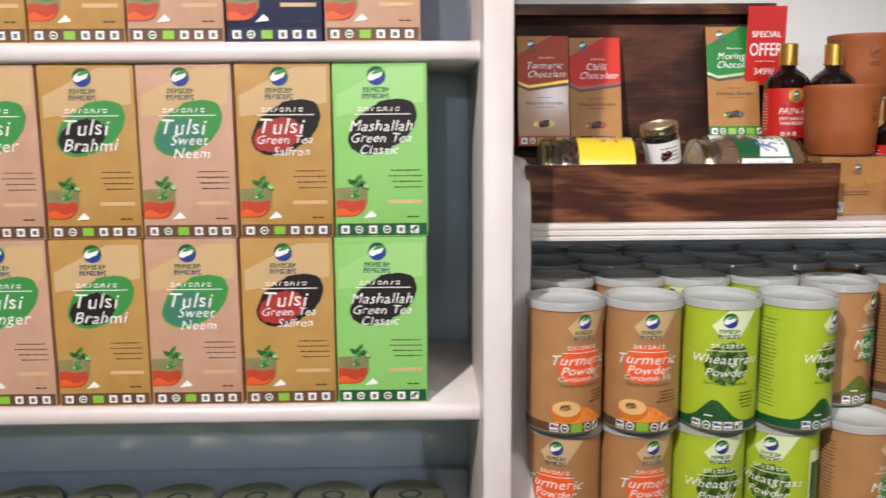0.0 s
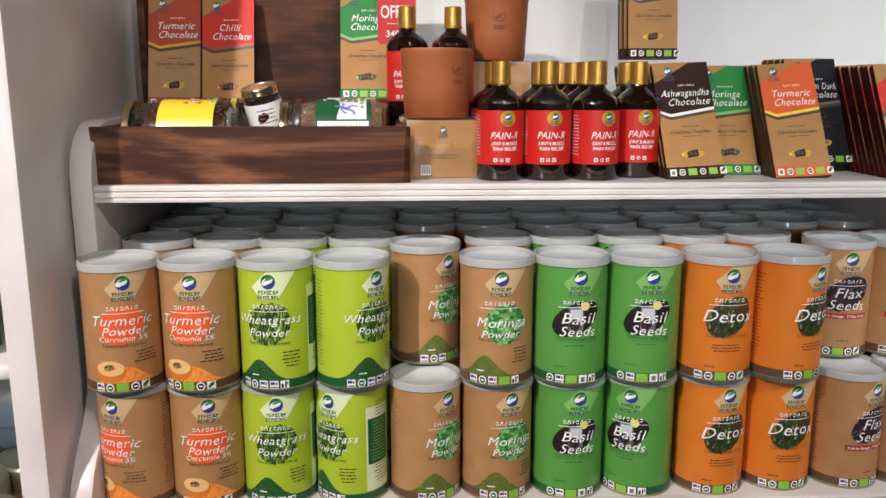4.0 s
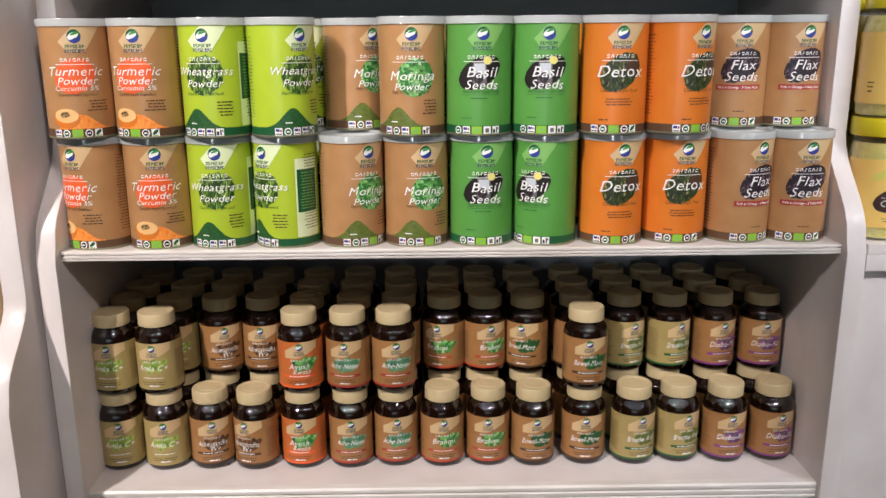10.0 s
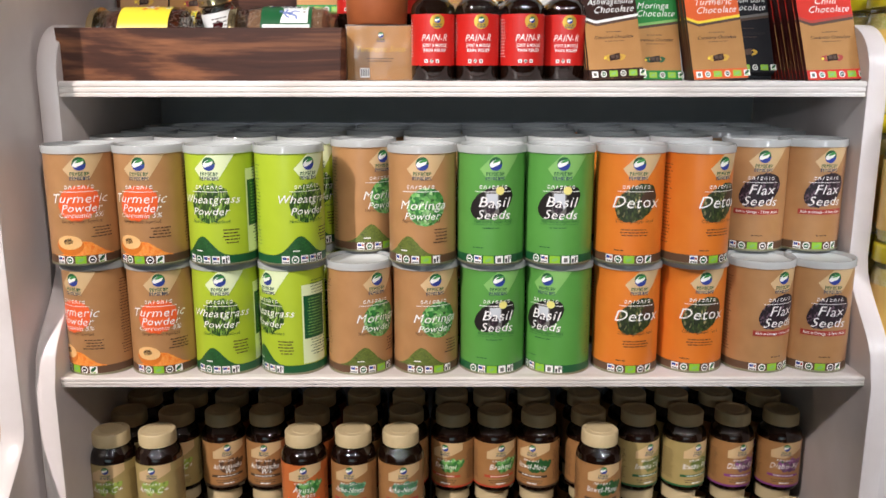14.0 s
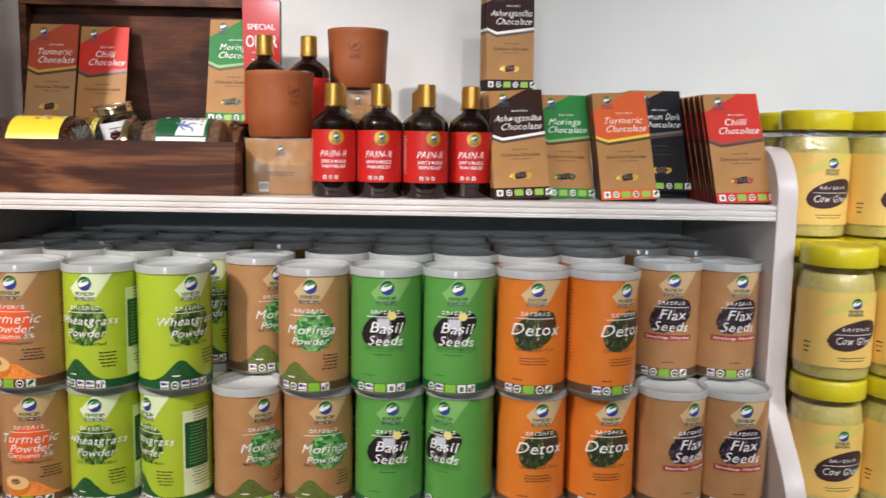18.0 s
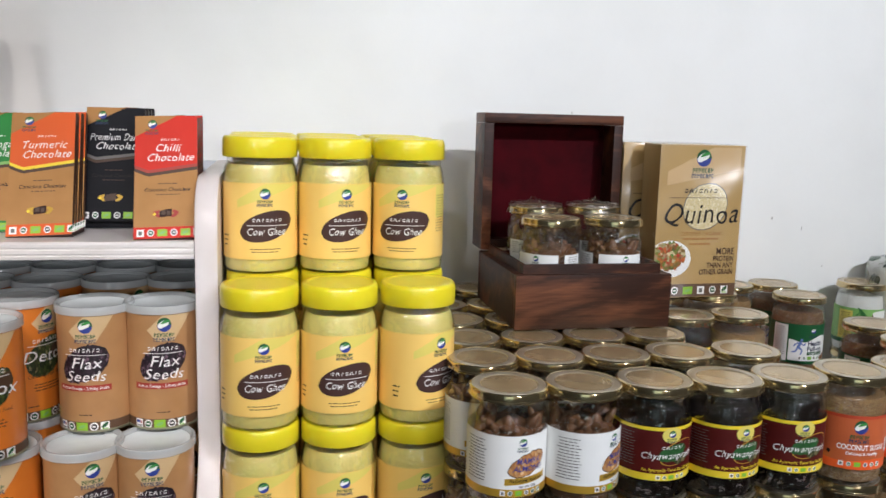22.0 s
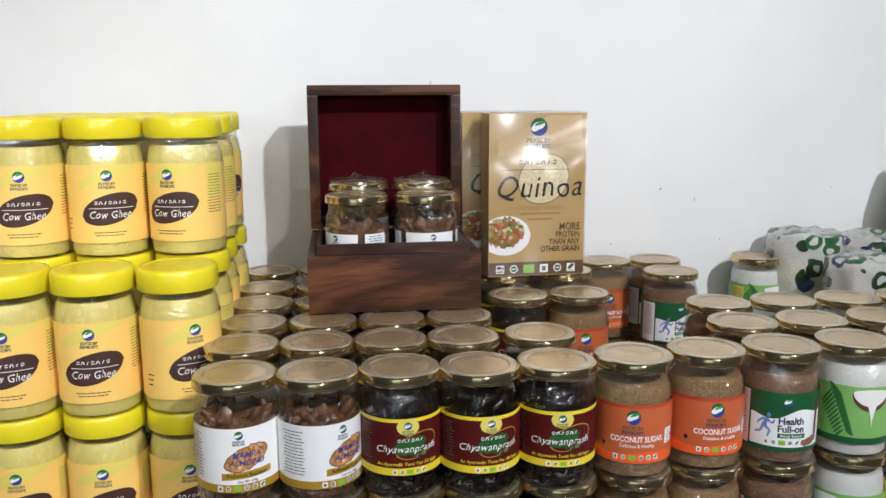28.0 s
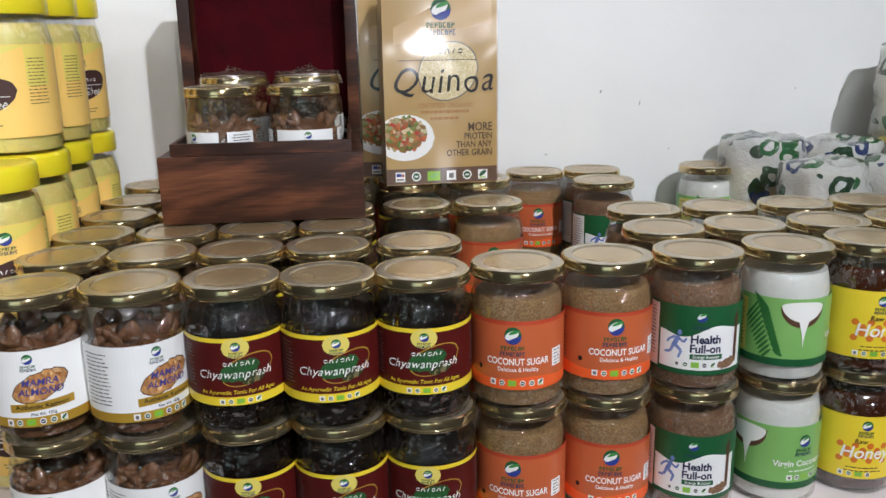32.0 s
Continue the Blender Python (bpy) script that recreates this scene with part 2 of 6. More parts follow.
mat("cup_glass", "#8f8a5c", 0.4, second="#75704a", scale=90, mixing=0.6)
mat("tea_green", "#8fca72", 0.38, second="#80bd62", scale=20, mixing=0.5, coat=0.15)
mat("orange", "#df8230", 0.36, second="#cf661c", scale=30, mixing=0.5, coat=0.35, bump=0.6, bump_scale=34)
mat("orange_red", "#f0672f", 0.4, second="#e85722", scale=90, mixing=0.4)
mat("coral", "#c8653c", 0.38, second="#b85a32", scale=40, mixing=0.5, coat=0.2)
mat("ink_white", "#f2f0ec", 0.4, scale=90, mixing=0.08)
mat("ink_black", "#221d1c", 0.5, scale=90, mixing=0.2, spec=0.3)
mat("ink_brown", "#4b3424", 0.45, scale=90, mixing=0.2)
mat("ink_grey", "#6d6a66", 0.45, scale=90, mixing=0.2)
mat("logo_green", "#3f8f45", 0.4, scale=90, mixing=0.15)
mat("logo_blue", "#2c3f8f", 0.4, scale=90, mixing=0.15)
mat("logo_ink", "#25305e", 0.4, second="#2a4a4c", scale=30, mixing=0.6)
mat("runner", "#5a6fae", 0.4, second="#8aa0d0", scale=90, mixing=0.7)
mat("frond", "#2f6e34", 0.4, second="#1f5226", scale=90, mixing=0.6)
mat("almond_ink", "#3f3f86", 0.4, scale=90, mixing=0.2)
mat("icon_green", "#8bbf2e", 0.4, scale=90, mixing=0.15)
mat("strap_red", "#a8362c", 0.4, scale=90, mixing=0.2)
mat("red", "#c6241d", 0.4, second="#c01d18", scale=40, mixing=0.4, coat=0.25)
mat("bright_red", "#d2301f", 0.5, second="#c22618", scale=40, mixing=0.4, spec=0.3)
mat("maroon", "#5a1512", 0.5, second="#3f0d0c", scale=30, mixing=0.6, spec=0.3)
mat("yellow", "#f0d63a", 0.36, second="#e6c62c", scale=40, mixing=0.4, coat=0.25)
mat("ghee_label", "#f3cc72", 0.36, second="#eec064", scale=40, mixing=0.4, coat=0.25)
mat("ghee_label_pale", "#e3d06a", 0.36, second="#d8cc62", scale=40, mixing=0.4, coat=0.25)
mat("ghee_brown", "#46302b", 0.5, scale=60, mixing=0.2, spec=0.3)
mat("lid_yellow", "#e6d62c", 0.3, second="#d8c41c", scale=60, mixing=0.4, coat=0.3, sub=0.1)
mat("ghee", "#ecdc84", 0.35, second="#e2cf74", scale=50, mixing=0.4, sub=0.15)
mat("lid_plastic", "#d2d5d3", 0.16, second="#bec3c1", scale=60, mixing=0.4)
see_through("lid_plastic", 0.4)
mat("lid_film", "#e6ebea", 0.25, second="#cdd4d3", scale=40, mixing=0.5)
see_through("lid_film", 0.06)
mat("paper_white", "#efefec", 0.38, second="#e2e3e2", scale=60, mixing=0.3, coat=0.2)
mat("teal", "#3f7f6a", 0.4, scale=80, mixing=0.4)
mat("navy", "#1e2244", 0.4, scale=80, mixing=0.3)
mat("tin_gold", "#a5a488", 0.28, metal=0.7, second="#8b8a70", scale=70, mixing=0.5, bump=0.05, bump_scale=200)
# darker second tone, varied per lid, stands in for differing reflections
mat("lid_cream", "#d8bf92", 0.26, metal=0.6, second="#a68c66", scale=30, mixing=0.8)
mat("lid_gold", "#dac598", 0.15, metal=0.95, second="#c0ae88", scale=70, mixing=0.5, bump=0.06, bump_scale=220)
# pale tone stands in for the bright ceiling mirrored in the lid ring
mat("lid_pale", "#cfc5b2", 0.3, metal=0.75, second="#a8987c", scale=60, mixing=0.7, bump=0.05, bump_scale=200)
mat("cap_gold", "#e2b25a", 0.3, metal=0.85, second="#c8953c", scale=120, mixing=0.4)
mat("tin_dark", "#4f5b4c", 0.35, metal=0.6, second="#3f4a3e", scale=60, mixing=0.5)
mat("amber_glass", "#1c0d07", 0.06, second="#0c0604", scale=40, mixing=0.5, spec=0.75, bump=0.5, bump_scale=90)
mat("purple", "#8a3f86", 0.4, second="#6d2f74", scale=120, mixing=0.6)
mat("syrup", "#170d0a", 0.12, second="#0c0706", scale=40, mixing=0.5)
mat("cap_cream", "#c8b48c", 0.4, second="#b6a078", scale=90, mixing=0.4, bump=0.2, bump_scale=700)
mat("tea_print", "#c24a30", 0.4, second="#a83a24", scale=70, mixing=0.6)
mat("tea_glow", "#e2662c", 0.4, second="#d4542a", scale=70, mixing=0.6)
mat("slice", "#eec48a", 0.4, second="#e6b06c", scale=120, mixing=0.6)
mat("clay", "#a35a2f", 0.6, second="#8e4a24", scale=60, mixing=0.6, bump=0.3, bump_scale=350)
mat("clay_dark", "#7c4120", 0.65, scale=60, mixing=0.5)
mat("velvet", "#44060e", 0.9, second="#280408", scale=35, mixing=0.8, bump=0.3, bump_scale=600, spec=0.1)
mat("choc_brown", "#36201a", 0.55, second="#2a1712", scale=60, mixing=0.3, spec=0.15)
mat("choc_black", "#1f1f23", 0.55, second="#161619", scale=60, mixing=0.3, spec=0.15)
mat("choc_edge", "#4a2418", 0.5, second="#2a1410", scale=50, mixing=0.6)
mat("choc_green", "#25803a", 0.5, second="#268336", scale=60, mixing=0.3, spec=0.3)
mat("choc_orange", "#d85f28", 0.5, second="#e05c1f", scale=60, mixing=0.3, spec=0.3)
mat("choc_rust", "#b34a2c", 0.5, second="#a03f24", scale=60, mixing=0.3, spec=0.3)
mat("card_tan", "#b4844e", 0.5, second="#9e6f3c", scale=40, mixing=0.5, spec=0.25)
mat("gold_print", "#d0a640", 0.3, metal=0.4, scale=90, mixing=0.3)
mat("soap_card", "#ad8150", 0.38, second="#9a6f3e", scale=40, mixing=0.5, coat=0.2)
mat("quinoa_card", "#c0a06a", 0.3, second="#ab8a54", scale=18, mixing=0.6, coat=0.5)
mat("coconut", "#efeee8", 0.35, second="#e3e2da", scale=40, mixing=0.3)
speckle("cocoa_powder", ["#7c583f", "#966f52", "#624530", "#ac8a68"], 1400, 0.8, 0.5)
speckle("sugar", ["#85603a", "#b08656", "#6c4a26", "#d0ac7a", "#97703f"], 1500, 0.55, 0.6)
mat("husk", "#5a3a26", 0.6, scale=200, mixing=0.5)
mat("almond", "#7f5739", 0.45, second="#5a3a24", scale=160, mixing=0.7, bump=0.4, bump_scale=500, stretch=(1, 1, 0.3))
mat("honey", "#4a1f08", 0.12, second="#2c1004", scale=40, mixing=0.4, coat=0.6)
speckle("print_flax", ["#0c070b", "#2e1a26", "#160b12", "#0f080d", "#7c6070"], 560, stretch=(1, 1, 0.6))
speckle("print_herbs", ["#0c1209", "#4a5628", "#141d0d", "#2c3a18", "#1b2410", "#a09468"], 520, stretch=(1, 1, 0.6))
speckle("print_grass", ["#10240a", "#7aa63c", "#1c380d", "#2c5014", "#16300c", "#a8c860"], 420, stretch=(2, 2, 0.5))
speckle("print_leaves", ["#123f1a", "#78ba62", "#1f6428", "#2f7c34", "#b4dc9c"], 300)
speckle("print_powder_green", ["#1f4a24", "#2c6230", "#193d1d"], 900)
speckle("print_powder_olive", ["#56642a", "#6e7a34", "#444f20"], 900)
speckle("print_carrot", ["#f08a30", "#f4a050", "#ea7420"], 500)
speckle("print_seeds", ["#6b4a2c", "#a07a4a", "#3a2718", "#caa66e"], 500)
speckle("print_almond", ["#a86c3a", "#d09a5e", "#8a5228", "#e6c08c"], 420, stretch=(1, 1, 0.6))
speckle("print_salad", ["#b83424", "#4f7428", "#dcc9a0", "#8c4a2c", "#5d8436", "#c8622e", "#37541c"], 260)
speckle("print_quinoa", ["#e2d3a8", "#c7b27c", "#efe4c4"], 700)
speckle("print_roots", ["#3a2412", "#6b4526", "#23150a", "#8a5f38"], 420, stretch=(1, 1, 0.5))
speckle("print_teal", ["#2f6a4c", "#5f9a6c", "#1f4c3a", "#3f7f6a", "#8ab48c"], 420)
speckle("print_purple", ["#7c3a7a", "#4d2a52", "#a05a9c", "#3c5a2c", "#8a3f86"], 420)
speckle("print_amla", ["#86a23c", "#a9bf58", "#5f7e28"], 260)
wood("walnut", "#46271a", "#8c5a3a", 0.8, "X")
wood("rosewood", "#341c12", "#74462e", 1.0, "X")
wood("walnut_panel", "#38211a", "#683f2c", 0.8, "X", 0.7)
clear_glass("glass")
clear_glass("wrap", (0.99, 0.99, 0.99), 0.3, 0.06, (30, 0.006))
clear_glass("shrink_film", (0.99, 0.99, 0.99), 0.26, 0.07, (8, 0.05))
clear_glass("smooth_glass", wave=(50, 0.0015))


# ---- building helpers ----
def finish(me, mats, smooth=None):
    for k in ([mats] if isinstance(mats, str) else mats):
        me.materials.append(MATS[k])
    if smooth is not None:
        me.polygons.foreach_set("use_smooth", [True] * len(me.polygons))
        me.set_sharp_from_angle(angle=radians(smooth))
    me.update()
    return me


def part(name, me, parent, label="", m=None):
    o = new(name, me)
    o.parent = parent
    if m is not None:
        o.matrix_local = m
    return tagged(o, label)


def thing(name, label, category, group=""):
    return tagged(new(name), label, category, group)


def lathe(profile, mats, n=32, smooth=35):
    """A turned body from (radius, height) pairs, closed at both ends."""
    v, f = [], []
    for r, z in profile:
        v += [(r * math.cos(2 * math.pi * i / n), r * math.sin(2 * math.pi * i / n), z) for i in range(n)]
    for k in range(len(profile) - 1):
        for i in range(n):
            j = (i + 1) % n
            f.append((k * n + i, k * n + j, (k + 1) * n + j, (k + 1) * n + i))
    f.append(tuple(range(n))[::-1])
    f.append(tuple(range((len(profile) - 1) * n, len(profile) * n)))
    me = bpy.data.meshes.new("turned")
    me.from_pydata(v, [], f)
    return finish(me, mats, smooth)


def block(x0, y0, z0, x1, y1, z1, mats, bevel=0.0, seg=2):
    bm = bmesh.new()
    bmesh.ops.create_cube(bm, size=1)
    for q in bm.verts:
        q.co = Vector(((x0 + x1) / 2 + q.co.x * (x1 - x0), (y0 + y1) / 2 + q.co.y * (y1 - y0), (z0 + z1) / 2 + q.co.z * (z1 - z0)))
    if bevel:
        bmesh.ops.bevel(bm, geom=bm.edges[:], offset=bevel, segments=seg, profile=0.7, affect="EDGES")
    me = bpy.data.meshes.new("block")
    bm.to_mesh(me)
    bm.free()
    return finish(me, mats, 40 if bevel else None)


def extrude(outline, a, b, axis, mats, bevel=0.0, smooth=30):
    """A solid from a closed outline. axis x: outline in (y, z); axis y: outline in (x, z); axis z: outline in (x, y)."""
    bm = bmesh.new()

    def at(p, q):
        return {"x": (q, p[0], p[1]), "y": (p[0], q, p[1]), "z": (p[0], p[1], q)}[axis]
    lo = [bm.verts.new(at(p, a)) for p in outline]
    hi = [bm.verts.new(at(p, b)) for p in outline]
    bm.faces.new(lo)
    bm.faces.new(hi[::-1])
    for i in range(len(outline)):
        j = (i + 1) % len(outline)
        bm.faces.new((lo[j], lo[i], hi[i], hi[j]))
    bmesh.ops.recalc_face_normals(bm, faces=bm.faces[:])
    if bevel:
        edges = [e for f in bm.faces if len(f.verts) > 4 for e in f.edges]
        bmesh.ops.bevel(bm, geom=list(set(edges)), offset=bevel, segments=2, profile=0.6, affect="EDGES")
    me = bpy.data.meshes.new("solid")
    bm.to_mesh(me)
    bm.free()
    return finish(me, mats, smooth)


GLYPHS = {}


def glyphs(s, shear, weight=0.012):
    """Flat triangles of a word in the built-in font, one unit high, centred on its width."""
    key = (s, shear, weight)
    if key not in GLYPHS:
        c = bpy.data.curves.new("word", "FONT")
        c.body, c.shear, c.resolution_u, c.size, c.align_x = s, shear, 3, 1.0, "CENTER"
        c.offset = weight
        c.space_character = 1.08 if weight == 0.0 else 1.0
        o = new("word", c)
        me = o.evaluated_get(bpy.context.evaluated_depsgraph_get()).to_mesh()
        v = [tuple(q.co) for q in me.vertices]
        f = [tuple(p.vertices) for p in me.polygons]
        w = max(q[0] for q in v) - min(q[0] for q in v)
        GLYPHS[key] = (v, f, w)
        o.to_mesh_clear()
        bpy.data.objects.remove(o)
        bpy.data.curves.remove(c)
    return GLYPHS[key]


class Label:
    """Print on a can or a flat front, in millimetres: u across, v up. Facing -y."""

    def __init__(self, radius=0.0, front=0.0, base=0.0):
        self.r, self.front, self.base = radius, front, base
        self.v, self.f, self.m, self.names = [], [], [], []
        self.rng = random.Random(7)

    def put(self, u, v, layer):
        lift = 0.0001 + 0.00013 * layer
        z = self.base + v * 0.001
        if self.r:
            a = u * 0.001 / self.r
            return ((self.r + lift) * math.sin(a), -(self.r + lift) * math.cos(a), z)
        return (u * 0.001, -self.front - lift, z)

    def slot(self, name):
        if name not in self.names:
            self.names.append(name)
        return self.names.index(name)

    def strip(self, u0, u1, lo, hi, mt, layer, n=0):
        n = n or max(1, int(abs(u1 - u0) / 3))
        k, s = len(self.v), self.slot(mt)
        for i in range(n + 1):
            u = u0 + (u1 - u0) * i / n
            self.v += [self.put(u, lo(u), layer), self.put(u, hi(u), layer)]
        for i in range(n):
            a = k + 2 * i
            self.f.append((a, a + 2, a + 3, a + 1))
            self.m.append(s)

    def rect(self, u0, v0, u1, v1, mt, layer=1):
        self.strip(u0, u1, lambda u: v0, lambda u: v1, mt, layer)

    def oval(self, cu, cv, ru, rv, mt, layer=1, tilt=0.0, rough=0.0, n=22, lo=-1.0, hi=1.0, edge=-1e9):
        def half(u):
            return rv * math.sqrt(max(0.0, 1 - ((u - cu) / ru) ** 2))

        def wob(u, k):
            return rough * noise.noise((u * 0.35 + k, cv * 0.37, k * 3.1))
        self.strip(max(edge, cu - ru * 0.999), cu + ru * 0.999, lambda u: cv + tilt * (u - cu) + lo * half(u) + wob(u, 1.0), lambda u: cv + tilt * (u - cu) + hi * half(u) + wob(u, 9.0), mt, layer, n)

    def text(self, s, cu, cv, size, mt, layer=3, shear=0.0, width=0.0, align=0, squeeze=1.0, hand=False, weight=0.012):
        """Lettering; hand: thin brush letters that dance on the line."""
        v, f, w = glyphs(s, shear + 0.1 if hand else shear, 0.0 if hand else weight)
        k, sl = len(self.v), self.slot(mt)
        sx = min(size * squeeze, width / w) if width else size * squeeze
        du = -align * w * sx / 2
        wave = size * 0.028 if hand else 0.0
        self.v += [self.put(cu + du + q[0] * sx + wave * math.sin(q[1] * 9 + q[0] * 2), cv + (q[1] - 0.34) * size + wave * math.sin(q[0] * 5.3 + len(s)), layer) for q in v]
        self.f += [tuple(k + i for i in p) for p in f]
        self.m += [sl] * len(f)

    def lines(self, cu, cv, width, rows, mt, height=1.1, gap=2.4, align=0, layer=2):
        """Small print that cannot be read: rows of short bars."""
        for r in range(rows):
            w = width * self.rng.uniform(0.7, 1.0)
            u = cu - w / 2 if align == 0 else (cu - w if align > 0 else cu)
            end = u + w
            while u < end - 1:
                p = min(end - u, self.rng.uniform(2.5, 6.5))
                self.rect(u, cv - r * gap - height / 2, u + p, cv - r * gap + height / 2, mt, layer)
                u += p + 0.9

    def logo(self, cu, cv, r, layer=3):
        """Round leaf mark with two rows of letter-like shapes under it."""
        self.oval(cu, cv, r, r, "deep_green", layer, n=16, lo=-0.15)
        self.oval(cu, cv, r, r, "logo_blue", layer, n=16, hi=-0.15)
        self.oval(cu - r * 0.12, cv + r * 0.06, r * 0.8, r * 0.5, "ink_white", layer + 1, 0.32, n=12)
        self.oval(cu + r * 0.16, cv + r * 0.34, r * 0.66, r * 0.3, "logo_green", layer + 2, 0.3, n=10, lo=-0.35)
        self.oval(cu + r * 0.2, cv - r * 0.3, r * 0.7, r * 0.3, "logo_blue", layer + 2, 0.4, n=10, hi=0.3)
        for k, w in enumerate((1.42, 1.52)):
            self.blocks(cu, cv - r * (1.46 + 0.66 * k), 2 * r * w, r * 0.62, ("deep_green", "logo_ink")[k], layer, 7 + k, 0.0)

    def blocks(self, cu, cv, width, height, mt, layer, count, slant=0.25):
        """A maker's name as a row of small letter-like shapes: an upright with one to three arms."""
        step, h = width / count, height * 0.42
        for i in range(count):
            u, w = cu - width / 2 + i * step, step * (0.78, 0.68, 0.74)[i % 3]
            self.rect(u, cv - h, u + w * 0.36, cv + h, mt, layer)
            if i % 3 != 1:
                self.rect(u + w * 0.66, cv - h * (1.0 if i % 2 else 0.2), u + w, cv + h * 0.9, mt, layer)
            for q in ((1.0, -1.0), (1.0, 0.1, -1.0), (0.2,), (1.0, -1.0))[i % 4]:
                v = cv + q * h * 0.8
                self.rect(u + w * 0.36, v - h * 0.2, u + w * (0.66 if i % 3 != 1 else 1.0), v + h * 0.2, mt, layer)

    def stroke(self, cu, cv, width, height, mt, layer, count):
        """A maker's name as a row of small loops and slanting dashes."""
        step, h = width / count, height * 0.3
        for i in range(count):
            u = cu - width / 2 + (i + 0.5) * step
            if i % 3 == 0:
                self.oval(u, cv, step * 0.4, h, mt, layer, 0.1, 0, 8, 0.45, 1.0)
                self.oval(u, cv, step * 0.4, h, mt, layer, 0.1, 0, 8, -1.0, -0.45)
                continue
            for d in ((-0.22, 0.22) if i % 3 == 1 else (0.0,)):
                k, sl, w, lean = len(self.v), self.slot(mt), step * 0.09, step * (0.16 if d <= 0 else -0.1)
                p = u + d * step
                self.v += [self.put(p - w - lean, cv - h, layer), self.put(p + w - lean, cv - h, layer), self.put(p + w + lean, cv + h, layer), self.put(p - w + lean, cv + h, layer)]
                self.f.append((k, k + 1, k + 2, k + 3))
                self.m.append(sl)

    def icons(self, u0, v0, size, gap, kinds, layer=2):
        for k in kinds:
            if k == "w":
                self.rect(u0, v0, u0 + size, v0 + size, "ink_white", layer)
                self.rect(u0 + size * 0.25, v0 + size * 0.2, u0 + size * 0.75, v0 + size * 0.75, "ink_grey", layer + 1)
            elif k == "b":
                self.rect(u0, v0, u0 + size, v0 + size, "ink_white", layer)
                self.rect(u0 + size * 0.1, v0 + size * 0.52, u0 + size * 0.62, v0 + size * 0.86, "logo_blue", layer + 1)
                self.rect(u0 + size * 0.1, v0 + size * 0.14, u0 + size * 0.9, v0 + size * 0.3, "ink_grey", layer + 1)
                self.rect(u0 + size * 0.68, v0 + size * 0.5, u0 + size * 0.9, v0 + size * 0.8, "strap_red", layer + 1)
            elif k == "g":
                self.rect(u0, v0, u0 + size * 1.35, v0 + size, "icon_green", layer)
                self.oval(u0 + size * 0.68, v0 + size * 0.5, size * 0.42, size * 0.2, "leaf_pale", layer + 1, 0.3, n=6)
                u0 += size * 0.35
            elif k == "l":
                self.rect(u0, v0, u0 + size, v0 + size, "ink_white", layer)
                self.oval(u0 + size / 2, v0 + size * 0.6, size * 0.4, size * 0.26, "deep_green", layer + 1, 0.6, n=6)
                self.rect(u0 + size * 0.15, v0 + size * 0.1, u0 + size * 0.8, v0 + size * 0.22, "icon_green", layer + 1)
            elif k == "j":
                self.rect(u0, v0, u0 + size, v0 + size, "ink_white", layer)
                self.rect(u0 + size * 0.1, v0 + size * 0.14, u0 + size * 0.38, v0 + size * 0.62, "ink_black", layer + 1)
                self.rect(u0 + size * 0.52, v0 + size * 0.14, u0 + size * 0.7, v0 + size * 0.86, "ink_black", layer + 1)
                self.rect(u0 + size * 0.76, v0 + size * 0.5, u0 + size * 0.9, v0 + size * 0.86, "ink_grey", layer + 1)
            else:
                self.oval(u0 + size / 2, v0 + size / 2, size / 2, size / 2, "ink_white", layer, n=10)
                self.oval(u0 + size / 2, v0 + size / 2, size * 0.36, size * 0.36, "ink_black" if k == "k" else "deep_green", layer + 1, n=10)
                self.rect(u0 + size * 0.3, v0 + size * 0.42, u0 + size * 0.7, v0 + size * 0.58, "ink_white", layer + 2)
            u0 += size + gap

    def mesh(self):
        me = bpy.data.meshes.new("print")
        me.from_pydata(self.v, [], self.f)
        me.polygons.foreach_set("material_index", self.m)
        return finish(me, self.names)


def place(proto, spots, first=True):
    """Stand the thing at the first pose and copies of it at the others."""
    for k, m in enumerate(spots):
        m = m if isinstance(m, Matrix) else pose(*m)
        if k == 0 and first:
            proto.matrix_basis = m
        else:
            copy_thing(proto, m)


# ---- the room ----
def structure(name, me, label):
    return tagged(new(name, me), label, name.split("_")[0], kind="structure")


WALL_Y = 1.15
structure("floor", block(-1.8, -6.0, -0.1, 3.4, 1.25, 0.0, "floor_tile"), "unseen shop floor, dark neutral grey to limit bounced light")
structure("wall_north", block(-1.8, WALL_Y, 0.0, 3.4, 1.25, 2.8, "wall_paint"), "white painted wall with scuffs behind the shelves")
wall = bpy.data.objects["wall_north"]
for x, z, w, h, tilt in ((1.985, 1.343, 0.0005, 0.003, 0.3), (2.208, 1.358, 0.0008, 0.0008, 0), (1.856, 1.277, 0.002, 0.0007, 0), (1.58, 1.52, 0.0012, 0.0012, 0), (0.745, 1.68, 0.0006, 0.018, 0.35), (1.93, 1.36, 0.0012, 0.002, 0.5), (2.03, 1.28, 0.0008, 0.0008, 0)):
    part("scuff", extrude([(x - w, z - h), (x + w, z - h), (x + w + tilt * h, z + h), (x - w + tilt * h, z + h)], WALL_Y - 0.0006, WALL_Y + 0.0005, "y", "scuff_grey"), wall)
# added walls and ceiling out of view: they close the room and damp fill
structure("wall_west", block(-1.9, -6.0, 0.0, -1.8, 1.25, 2.8, "far_paint"), "unseen side wall of the shop, dark to limit bounced light")
structure("wall_east", block(3.4, -6.0, 0.0, 3.5, 1.25, 2.8, "far_paint"), "unseen side wall of the shop, dark to limit bounced light")
structure("ceiling", block(-1.9, -6.1, 2.8, 3.5, 1.25, 2.9, "far_paint"), "unseen shop ceiling, dark to limit bounced light")
